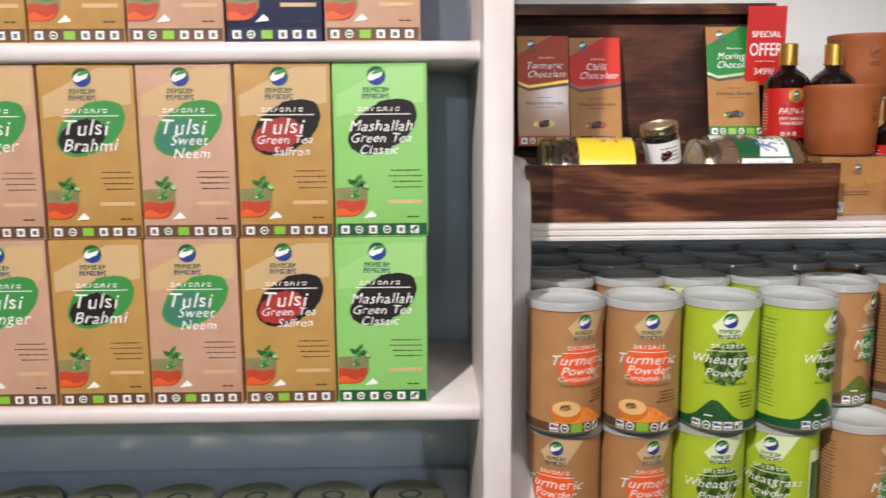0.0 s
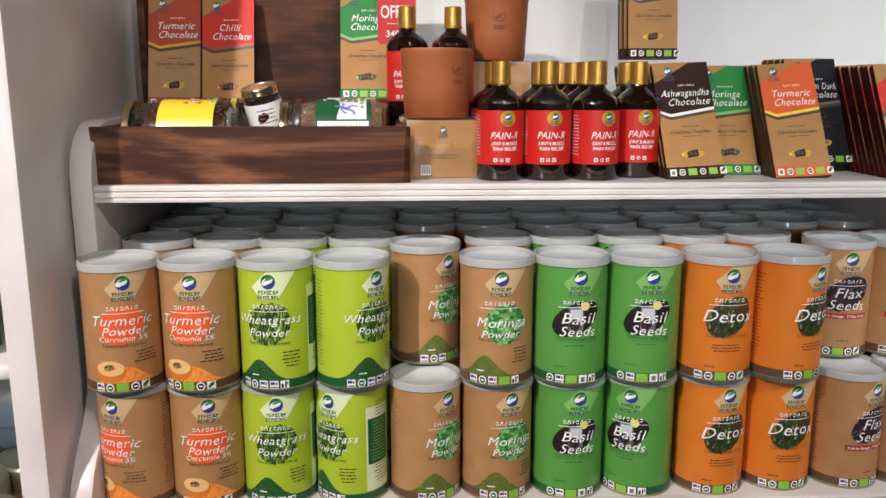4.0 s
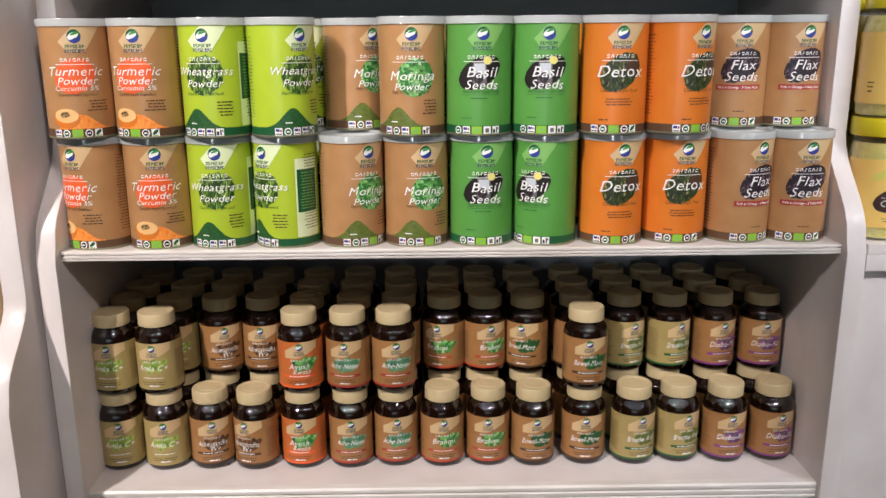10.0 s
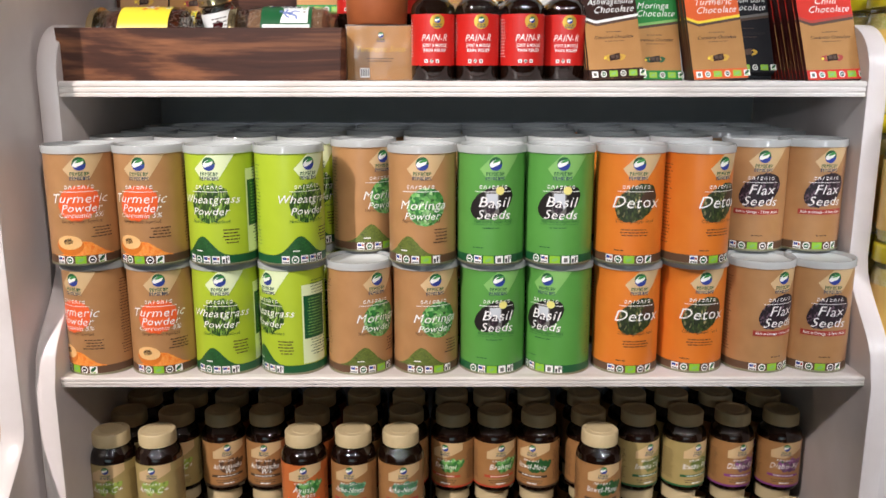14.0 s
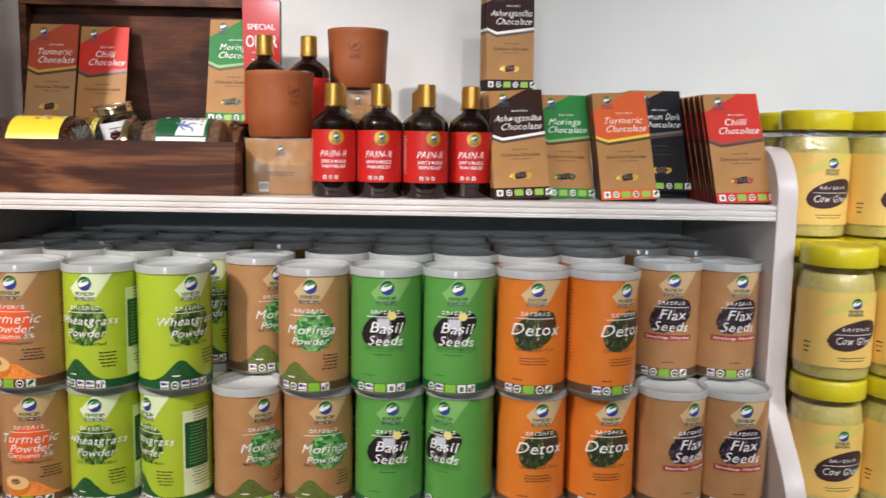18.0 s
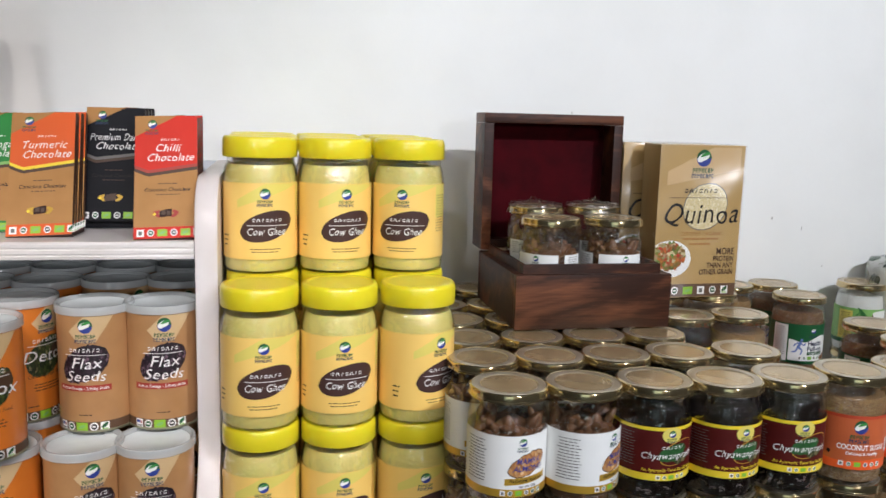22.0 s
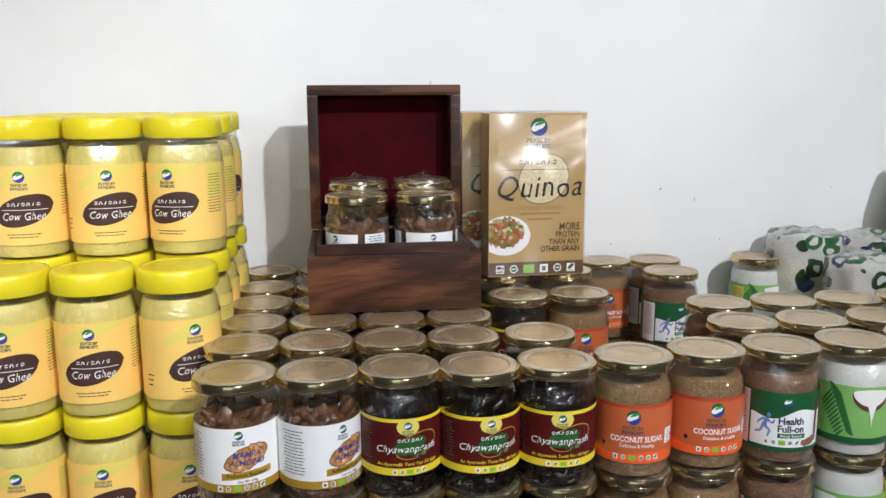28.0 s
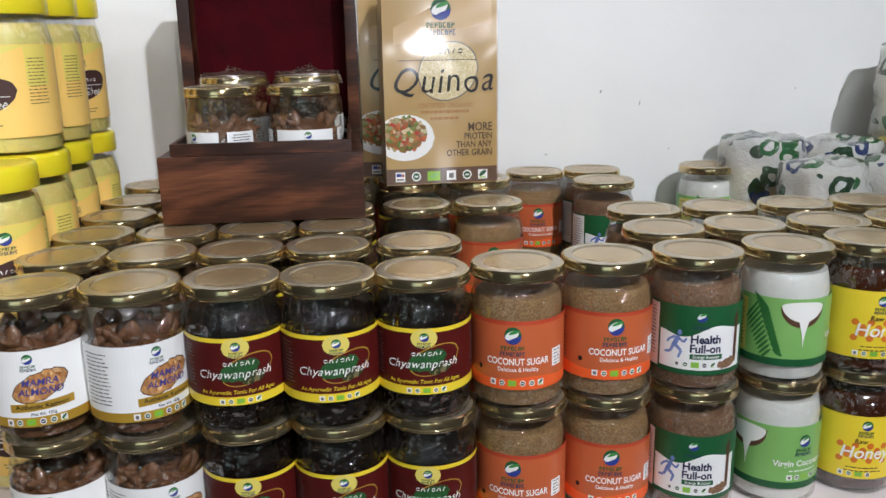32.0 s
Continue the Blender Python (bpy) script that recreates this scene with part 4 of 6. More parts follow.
TEA = [
    tea_box("light green tea carton with black oval print", "tea_green", "deep_green", "ink_black", (("Mashallah", 14, 0, 103), ("Green Tea", 12, 0, 92), ("Classic", 12, -2, 81))),
    tea_box("tan tea carton with red and black print", "kraft_olive", "kraft_dark", "ink_black", (("Tulsi", 20, -4, 103), ("Green Tea", 11, 0, 91), ("Saffron", 11, 6, 80)), "strap_red"),
    tea_box("pinkish tan tea carton with teal print", "kraft_pink", "kraft_dark", "logo_green", (("Tulsi", 20, -4, 103), ("Sweet", 13, 2, 91), ("Neem", 13, 4, 79)), "teal"),
    tea_box("golden tan tea carton with dark green print", "kraft_olive", "kraft_dark", "logo_green", (("Tulsi", 20, -4, 103), ("Brahmi", 16, 0, 87)), "ink_black"),
    tea_box("pale pink tea carton with green print", "kraft_pink", "kraft_dark", "logo_green", (("Tulsi", 20, -4, 103), ("Ginger", 16, 0, 87))),
    tea_box("dark blue and white tea carton", "navy", "navy", "ink_black", (("Tulsi", 20, -4, 103),)),
]
TX = [0.006, -0.083, -0.172, -0.261, -0.350, -0.439, -0.528]
spots = [[] for _ in TEA]
for i, x in enumerate(TX):
    k = (0, 1, 2, 3, 4, 1, 2)[i]
    for j in range(3):
        for z in (1.2135, 1.2135 + BHT + 0.0006):
            if (j and i == 0) or (j == 2 and i > 2):
                continue
            spots[k].append((x + 0.002 * (z > 1.3), 0.733 + BD / 2 + (BD + 0.004) * j, z, 0, 0, (0.6 if i % 2 else -0.5) + j))
    q = (2, 5, 4, 3, 1, 4, 2)[i]
    for j in range(2):
        spots[q].append((x - 0.004, 0.738 + BD / 2 + (BD + 0.004) * j, 1.5545, 0, 0, 0.6))
for t, v in zip(TEA, spots):
    place(t, v)


# ---- round tea tins below them ----
def tea_tin(label, card, oval):
    t = thing("tea_tin", label, "tin", "tea tins on the shelf")
    r = 0.0415
    part("body", lathe([(r - 0.001, 0), (r, 0.001), (r, 0.134), (r - 0.002, 0.135)], card, 40), t)
    cover = part("lid", lathe([(r + 0.0006, 0.132), (r + 0.0012, 0.1335), (r + 0.0012, 0.158), (r - 0.001, 0.161), (r - 0.004, 0.1618), (r - 0.006, 0.1605), (0.02, 0.1605), (0.019, 0.1615), (0.003, 0.1615)], "tin_gold", 40), t, "brushed gold tin lid")
    L = Label(r)
    L.rect(-60, 3, 60, 13, "kraft_dark" if card != "tea_green" else "deep_green", 1)
    L.icons(-30, 4.5, 7, 4, "wogwwl")
    L.logo(-4, 118, 6.5)
    L.oval(2, 84, 26, 20, oval, 2, 0.3, 2)
    L.stroke(0, 97, 36, 6, "ink_white", 5, 7)
    L.oval(-6, 80, 15, 13, "lid_yellow", 3, 0.1, 2)
    L.text("Tulsi", -4, 82, 18, "ink_white", 6, 0.18, hand=True)
    L.text("Lemon", 2, 70, 12, "ink_white", 6, 0.18, hand=True)
    L.lines(34, 54, 26, 4, "ink_brown", 1.2, 4.5, 1)
    L.oval(-24, 34, 12, 14, "coral", 3, 0, 0, 14, -1, 0)
    part("label", L.mesh(), t)
    mark = lathe([(0.0085, 0.1612), (0.0088, 0.1620), (0.0122, 0.1620), (0.0126, 0.1612)], "tin_dark", 28)
    mark.transform(Matrix.Diagonal((1.15, 0.9, 1, 1)))
    part("lid_mark", mark, cover, "dark embossed ring")
    return t


TINX = 0.027
tins = [tea_tin("round tan tea tin with green print, gold lid", "kraft_light", "logo_green"), tea_tin("round orange-tan tea tin with gold lid", "kraft", "orange_red")]
spots = [[], []]
for i in range(9):
    for j in range(3):
        spots[0 if i % 4 < 2 else 1].append((TINX - 0.0905 * i - 0.045 * (j % 2), 0.744 + 0.0695 * j, 0.8865, 0, 0, (i * 37 + j * 50) % 60 - 30))
        if i < 4 and j < 2:
            spots[1].append((0.036 - 0.0955 * i, 0.735 + 0.09 * j, 0.6245, 0, 0, (i * 41) % 40 - 20))
for t, v in zip(tins, spots):
    place(t, v)


# ---- things on the top shelf ----
def tray():
    t = thing("wooden_tray", "open walnut gift box lying with its lid propped behind", "tray")
    x0, x1, y0, y1, z0, z1, w = 0.150, 0.471, 0.803, 0.985, TOP + 0.0003, 1.437, 0.008
    part("front_board", extrude([(x0 + 0.004, z0), (x1 - 0.003, z0), (x1, z1), (x0, z1)], y0, y0 + w, "y", "walnut", 0.001), t)
    part("back_board", block(x0 + 0.003, y1 - w, z0, x1 - 0.003, y1, z1, "walnut", 0.001), t)
    part("side_board", block(x0 + 0.003, y0 + w + 0.0005, z0, x0 + 0.003 + w, y1 - w - 0.0005, z1 - 0.001, "walnut", 0.001), t)
    part("side_board", block(x1 - 0.003 - w, y0 + w + 0.0005, z0, x1 - 0.003, y1 - w - 0.0005, z1 - 0.001, "walnut", 0.001), t)
    part("corner", extrude([(x1 - 0.003, y0 + 0.0005), (x1 + 0.0015, y0 + 0.0012), (x1 + 0.004, y0 + 0.004), (x1 + 0.0045, y0 + 0.009), (x1 - 0.003, y0 + 0.009)], z0, z1 - 0.0006, "z", "walnut", smooth=60), t)
    part("bottom", block(x0 + 0.012, y0 + w + 0.001, z0 + 0.003, x1 - 0.012, y1 - w - 0.001, z0 + 0.009, "walnut_panel"), t)
    lid = part("lid", block(0.154, 1.024, 1.3785, 0.474, 1.030, 1.618, "walnut_panel"), t)
    for b in ((0.147, 1.004, 1.609, 0.481, 1.034, 1.622), (0.147, 1.004, 1.3785, 0.156, 1.034, 1.6085), (0.472, 1.004, 1.3785, 0.481, 1.034, 1.6085)):
        part("lid_rim", block(*b, "walnut", 0.001), lid)


tray()
tag_thing = thing("offer_tag", "red card tag with white offer lettering", "tag")
part("card", extrude([(-0.0235, 0.0), (0.0235, 0.0), (0.0235, -0.086), (0.018, -0.094), (-0.018, -0.094), (-0.0235, -0.086)], 0.0, 0.0008, "y", "red"), tag_thing)
L = Label(0, 0.0)
L.text("SPECIAL", 0, -33, 10, "ink_white", 1, width=40)
L.text("OFFER", 0, -51, 21, "ink_white", 1, width=40)
L.lines(0, -65, 30, 1, "ink_white", 0.7, 2, layer=1)
L.text("3499/", -1, -77, 11, "ink_white", 1, width=36)
part("lettering", L.mesh(), tag_thing)
tag_thing.matrix_basis = pose(0.463, 0.985, 1.616, 2)

CW, CH, CT = 0.0625, 0.126, 0.0085


def chocolate(label, top, edge, words, strap, bottom="card_tan", picture="choc_brown", spice="gold_print"):
    t = thing("chocolate_bar", label, "chocolate", "chocolate bars on the shelf")
    part("carton", block(-CW / 2, 0, 0, CW / 2, CT, CH, edge, 0.0006), t)
    L = Label(0, 0)
    L.rect(-CW * 500, 0.3, CW * 500, CH * 1000 - 0.3, bottom, 0)
    hw = CW * 500

    def edge(u):
        return 69 + (0.13 * (u + 18) if u > -18 else -0.42 * (u + 18))
    L.strip(-hw, hw, edge, lambda u: CH * 1000 - 0.3, top, 1, 22)
    L.strip(-hw, hw, lambda u: edge(u) - 6.5, lambda u: edge(u) - 3.2, "ink_brown", 1, 22)
    L.strip(-hw, hw, lambda u: edge(u) - 3.2, edge, strap, 1, 22)
    L.strip(-hw, 12, lambda u: 104 + 0.52 * (u + hw), lambda u: CH * 1000 - 0.3, "card_tan", 2, 6)
    L.logo(-14, 117, 4.6)
    L.stroke(4, 100.5, 20, 3.4, "ink_white", 3, 6)
    L.text(words, 1, 92, 11, "ink_white", 3, 0.2, 54, hand=True)
    L.text("Chocolate", 4, 82, 11, "ink_white", 3, 0.2, 46, hand=True)
    L.lines(2, 55, 24, 1, "ink_brown", 0.9)
    L.text("Conscious Chocolate", 1, 49, 5.2, "ink_black", 2, 0.3, 50)
    L.lines(2, 44, 28, 1, "ink_brown", 0.8)
    # squares of chocolate between small blossoms or fruit
    for u, v, a in ((-9.5, 26, 0.4), (-8, 23, -0.5), (9.5, 26.5, -0.3), (8.5, 23, 0.5)):
        L.oval(u, v, 3.6, 1.7, spice, 2, a, 1, 7)
    L.oval(-11, 24.2, 1.6, 1.4, "yellow", 3, 0, 0.5, 6)
    L.strip(-6, 6, lambda u: 21.5 + 0.1 * u, lambda u: 29 + 0.2 * u - 0.12 * abs(u), picture, 3, 5)
    L.strip(-4.5, 0, lambda u: 23.5, lambda u: 28, "ink_brown", 4, 2)
    L.strip(1, 4.5, lambda u: 23, lambda u: 27.5, "ink_brown", 4, 2)
    L.rect(-hw, 0.4, hw, 11.6, top, 1)
    L.icons(-28, 2.4, 7, 3, "wogkgl")
    part("print", L.mesh(), t)
    for o in t.children:
        o.data.transform(Matrix.Diagonal((1, 1, 1.088, 1)))
    return t


CHOC = {
    "ash": chocolate("dark brown and tan chocolate bar carton", "choc_brown", "choc_brown", "Ashwagandha", "ink_white"),
    "mor": chocolate("green and tan chocolate bar carton", "choc_green", "choc_edge", "Moringa", "leaf_pale", picture="ink_black", spice="deep_green"),
    "tur": chocolate("orange and tan chocolate bar carton", "choc_orange", "choc_edge", "Turmeric", "yellow"),
    "dark": chocolate("black chocolate bar carton", "choc_black", "choc_black", "Premium Dark", "ink_grey", "choc_black", "ink_brown"),
    "chi": chocolate("red and tan chocolate bar carton", "bright_red", "maroon", "Chilli", "strap_red", spice="strap_red"),
    "rust": chocolate("rust-red and grey-tan chocolate bar carton", "choc_rust", "choc_brown", "Turmeric", "gold_print", "soap_card"),
}


def stack(key, x, y, z, n, lean=-27, dx=-0.0022, dy=0.0098, first=True, rz=0, roll=0):
    place(CHOC[key], [(x + dx * k, y + dy * k, z, lean, roll, rz + (0.8 if k % 2 else -0.5)) for k in range(n)], first)


ZS = TOP + 0.0005
stack("ash", 0.7855, 0.818, ZS + 0.0022, 13, dx=-0.0009, roll=-3)
stack("mor", 0.842, 0.862, ZS, 6, dx=0.0008)
stack("tur", 0.907, 0.822, ZS + 0.0018, 5, dx=0.0005, roll=-2.5)
place(CHOC["dark"], [(0.962, 0.893, ZS + CT, -90, 0, 1)])
stack("dark", 0.962, 0.886, ZS + CT + 0.0004, 7, dx=0.0003, first=False)
stack("chi", 1.031, 0.803, ZS + 0.0014, 11, dx=-0.0003, roll=-2)
stack("ash", 0.784, 0.994, 1.5105, 3, lean=-8, dx=-0.003, first=False)
stack("rust", 0.193, 0.972, 1.451, 1, lean=-14)
stack("chi", 0.257, 0.974, 1.449, 1, lean=-14, first=False)
stack("mor", 0.425, 0.972, 1.461, 1, lean=-14, first=False)


def oil_bottle():
    t = thing("oil_bottle", "dark glass oil bottle with red label and gold cap", "bottle", "oil bottles on the shelf")
    r = 0.0252
    part("body", lathe([(0.019, 0), (r - 0.001, 0.0006), (r, 0.003), (r, 0.080), (r - 0.0015, 0.085), (0.018, 0.091), (0.0105, 0.096), (0.0088, 0.099), (0.0088, 0.105)], "amber_glass", 32, 60), t, "dark amber glass")
    part("cap", lathe([(0.0094, 0.1035), (0.0102, 0.1038), (0.0102, 0.1245), (0.0094, 0.1255), (0.002, 0.1255)], "cap_gold", 28), t, "shiny gold cap")
    part("collar", lathe([(0.0102, 0.1005), (0.0110, 0.101), (0.0110, 0.1032), (0.0102, 0.1036)], "cap_gold", 28), t)
    L = Label(r)
    L.rect(-60, 17, 60, 74, "red", 0)
    L.oval(7, 66, 8.5, 8.5, "gold_print", 1, hi=0.9)
    L.logo(7, 67.5, 3.6, 2)
    L.text("PAIN-R", 3, 48, 10.5, "ink_white", 2, 0.2, 30, hand=True)
    L.text("JOINT & MUSCLE", 4, 39.5, 5, "ink_white", 2, 0, 29)
    L.text("PAIN RELIEF", 4, 34, 5, "ink_white", 2, 0, 27)
    L.icons(-8, 20, 4, 2.4, "wow")
    L.lines(-34, 68, 18, 13, "ink_white", 0.6, 3.4, layer=1)
    part("label", L.mesh(), t)
    return t


oil = oil_bottle()
place(oil, [(0.5735, 0.838, ZS, 0, 0, -4), (0.625, 0.838, ZS, 0, 0, -8), (0.677, 0.836, ZS, 0, 0, 4), (0.728, 0.858, ZS, 0, 0, -8),
            (0.572, 0.890, ZS, 0, 0, 10), (0.624, 0.891, ZS, 0, 0, -12), (0.676, 0.888, ZS, 0, 0, 6), (0.672, 0.940, ZS, 0, 0, 15), (0.667, 0.992, ZS, 0, 0, -5), (0.729, 0.911, ZS, 0, 0, 9),
            (0.475, 0.948, 1.4425, 0, 0, -14), (0.529, 0.950, 1.4425, 0, 0, -30)])


def soap_box():
    t = thing("soap_box", "tan cardboard soap carton with gold print", "box", "soap cartons on the shelf")
    part("carton", block(-0.039, -0.0275, 0, 0.039, 0.0275, 0.0625, "soap_card", 0.001), t)
    L = Label(0, 0.0275)
    L.strip(-38, 38, lambda u: 30 + 0.2 * abs(u), lambda u: 61, "card_tan", 1, 8)
    L.logo(1, 52, 3.4)
    L.text("Turmeric Soap", 0, 36, 9, "gold_print", 3, 0.15, 62, hand=True)
    L.lines(0, 25, 40, 2, "ink_brown", 0.9, 3)
    L.rect(-24, 3, -13, 14, "ink_white", 2)
    for k in range(5):
        L.rect(-23 + k * 2, 5, -22 + k * 2, 13, "ink_black", 3)
    part("print", L.mesh(), t)
    return t


soap = soap_box()
part("wrap", block(-0.0402, -0.0291, 0.0, 0.0402, 0.0287, 0.0637, "wrap", 0.001), soap, "clear plastic wrap")
place(soap, [(0.5105, 0.872, ZS, 0, 0, 2), (0.505, 0.946, ZS, 0, 0, -2), (0.588, 1.005, ZS, 0, 0, 3), (0.588, 1.006, ZS + 0.0641, 0, 0, -2)])


def mug():
    t = thing("clay_cup", "plain terracotta cup with an embossed mark", "cup", "terracotta cups")
    part("body", lathe([(0.031, 0.0), (0.0333, 0.002), (0.0347, 0.03), (0.0365, 0.068), (0.0372, 0.0715), (0.0366, 0.0735), (0.0345, 0.0735), (0.0338, 0.07), (0.029, 0.012), (0.003, 0.010)], "clay", 40, 50), t)
    wide = Matrix.Diagonal((1.07, 1.07, 1.02, 1))
    L = Label(0.0358)
    L.oval(8, 52, 7.5, 7.5, "clay_dark", 0, n=12)
    L.oval(8, 52, 6.4, 6.4, "clay", 1, n=12)
    L.oval(8, 51, 4.6, 2.6, "clay_dark", 2, 0.4, n=8)
    L.lines(8, 40, 14, 2, "clay_dark", 1.2, 2.6)
    part("embossed_mark", L.mesh(), t)
    for o in t.children:
        o.data.transform(wide)
    return t


cup = mug()
place(cup, [(0.506, 0.876, ZS + 0.0641, 0, 0, 22), (0.586, 0.998, ZS + 0.1284, 0, 0, -14)])


# ---- wide-mouthed glass jars ----
JR, JH = 0.0372, 0.1128


def blob_mesh(cells, mt, seed, r, h, ru, rv, rw):
    """Many small almonds or nuts packed against the glass, in one mesh."""
    rg, v, f = random.Random(seed), [], []
    for _ in range(cells):
        a, z = rg.uniform(0, 2 * math.pi), rg.uniform(rv, h - rv)
        q = math.sqrt(r * r - ru * ru) - rw * 1.3 - 0.0022 - rg.uniform(0, 0.002)
        m = Matrix.Translation((q * math.cos(a), q * math.sin(a), z + 0.004)) @ Euler((rg.uniform(-0.5, 0.5), rg.uniform(-1.2, 1.2), a)).to_matrix().to_4x4()
        k = len(v)
        for s, w in ((-1, 0.05), (-0.86, 0.52), (-0.4, 0.92), (0.12, 1.0), (0.62, 0.72), (0.9, 0.34), (1, 0.04)):
            for i in range(6):
                v.append(tuple(m @ Vector((rw * w * math.cos(i * math.pi / 3), ru * w * math.sin(i * math.pi / 3), rv * s))))
        for b in range(6):
            for i in range(6):
                j = (i + 1) % 6
                f.append((k + b * 6 + i, k + b * 6 + j, k + b * 6 + 6 + j, k + b * 6 + 6 + i))
    me = bpy.data.meshes.new("nuts")
    me.from_pydata(v, [], f)
    return finish(me, mt, 180)


def jar(name, label, group, fill, fill_top, art, r=JR, h=JH, nuts=0, grow=1.0, rise=0.0013):
    t = thing(name, label, "jar", group)
    s = h / 0.1075
    part("glass", lathe([(r * 0.8, 0.0), (r * 0.93, 0.0008), (r, 0.005), (r, 0.076 * s), (r * 0.992, 0.081 * s), (r * 0.96, 0.0862 * s), (r * 0.91, 0.090 * s), (r * 0.895, 0.0925 * s), (r * 0.905, 0.0945 * s), (r * 0.895, 0.098 * s)], "glass", 40, 60), t, "clear glass")
    inner = r - (0.0075 if nuts else 0.0022)
    prof = [(inner * 0.8, 0.003), (inner * 0.97, 0.005), (inner, 0.008), (inner, min(fill_top, 0.076) * s)]
    if fill_top > 0.078:
        prof += [(inner * 0.97, 0.083 * s), (inner * 0.93, fill_top * s), (0.002, fill_top * s)]
    else:
        prof += [(inner * 0.8, (fill_top + 0.002) * s), (0.002, (fill_top + 0.003) * s)]
    part("contents", lathe(prof, fill, 32, 50), t)
    if nuts:
        tagged(part("filling", blob_mesh(nuts, "almond", 5, r - 0.0018, 0.084 * s, 0.0068, 0.0118, 0.0046), t), kind="stuff")
    lr = r * 1.005
    cover = part("lid", lathe([(lr * 0.9, h - 0.0093), (lr * 0.99, h - 0.0092), (lr, h - 0.0086), (lr, h - 0.0072), (lr * 0.985, h - 0.0066), (lr * 0.985, h - 0.0025), (lr * 0.972, h - 0.0010), (lr * 0.945, h - 0.0002), (lr * 0.93, h - 0.0004), (lr * 0.93, h - 0.0012)], "lid_gold", 44, 30), t, "gold metal screw lid")
    part("lid_ring", lathe([(lr * 0.93, h - 0.0013), (lr * 0.927, h - 0.0005), (lr * 0.9, h - 0.0002), (lr * 0.75, h - 0.0003), (lr * 0.725, h - 0.0012)], "lid_pale", 36, 30), cover, "metal ring, ceiling reflection put into its pale colour")
    part("lid_top", lathe([(lr * 0.722, h - 0.0014), (lr * 0.715, h - 0.0010), (lr * 0.6, h - 0.0008), (0.004, h - 0.0006)], "lid_cream", 36, 30), cover, "cream lacquered top")
    L = Label(r + 0.0001)
    art(L)
    print_me = L.mesh()
    if h == JH:
        print_me.transform(Matrix.Translation((0, 0, rise)) @ Matrix.Diagonal((1, 1, s * grow, 1)))
    part("label", print_me, t)
    return t


C = math.pi * JR * 1000


def art_nut(L):
    L.rect(-C * 0.9, 15, C * 0.9, 70, "paper_white", 0)
    L.rect(-C * 0.9, 15, C * 0.9, 22, "gold_print", 1)
    L.icons(-20, 16.2, 4.6, 2.4, "wogkol")
    L.logo(0, 64, 3.6)
    L.oval(6, 44, 19.8, 10.2, "ink_brown", 1, 0.28, 1.2)
    L.oval(6, 44, 19, 9.5, "print_almond", 2, 0.28, 1.2)
    L.text("MAMRA", 6, 47.3, 7, "almond_ink", 6, 0.2, 29, weight=0.015)
    L.text("ALMOND", 6, 40.6, 7, "almond_ink", 6, 0.2, 32, weight=0.015)
    L.strip(-16, 28, lambda u: 26.5 + 0.05 * u, lambda u: 32.5 + 0.05 * u, "gold_print", 2, 10)
    L.text("Authentic Kashmiri", 6, 29.8, 4.6, "ink_black", 3, 0, 38)
    L.text("Net Wt. 150g", 6, 24.2, 3, "ink_black", 3, 0, 18)
    L.lines(-46, 64, 26, 14, "ink_grey", 0.8, 2.8)
    L.lines(56, 64, 26, 14, "ink_grey", 0.8, 2.8)


def art_tonic(L):
    L.rect(-C * 0.93, 14, C * 0.93, 68, "maroon", 0)
    L.rect(-C * 0.93, 64.5, C * 0.93, 68, "yellow", 1)
    L.rect(-C * 0.93, 14, C * 0.93, 21, "yellow", 1)
    L.icons(-14, 15.2, 4.2, 2, "wogkl")
    L.oval(0, 60, 10, 8, "ghee_label_pale", 2)
    L.logo(0, 61, 3.6, 3)
    L.oval(8, 42, 20, 12, "gold_print", 2, 0.25)
    L.oval(8, 42, 19, 11.2, "maroon", 3, 0.25)
    L.oval(2, 42, 15, 8, "print_powder_green", 4, 0.25, 2)
    L.oval(12, 35, 9, 4, "print_herbs", 5, 0.2, 2)
    L.stroke(2, 47.5, 24, 5, "ink_white", 5, 6)
    L.text("Chyawanprash", -2, 39.5, 9.4, "ink_white", 6, 0.2, 54, hand=True)
    L.text("An Ayurvedic Tonic For All Ages", 0, 25, 4.6, "yellow", 5, 0.15, 56)
    L.lines(-46, 60, 26, 12, "ink_grey", 0.7, 2.9)
    L.lines(56, 60, 24, 12, "ink_grey", 0.7, 2.9)


def art_sugar(L):
    L.rect(-C * 0.9, 17, C * 0.9, 70, "coral", 0)
    L.strip(-C * 0.9, C * 0.9, lambda u: 17, lambda u: 26 + 1.5 * math.sin(u * 0.09), "orange_red", 1, 60)
    L.rect(-C * 0.9, 67, C * 0.9, 70, "tea_print", 1)
    L.logo(0, 59, 6.6, 2)
    L.text("COCONUT SUGAR", 4, 39, 7.2, "ink_white", 2, 0, 50, weight=0.022)
    L.text("Delicious & Healthy", 4, 33, 4.4, "ink_white", 2, 0, 32)
    L.icons(-18, 20, 4.6, 2.6, "wogkol")
    L.oval(-28, 32, 2, 2, "ink_black", 2, n=6)
    L.rect(33, 32, 44, 46, "ink_white", 1)
    L.lines(38.5, 44, 9, 5, "ink_grey", 0.8, 2.6)
    L.lines(-54, 64, 24, 12, "ink_brown", 0.8, 3)


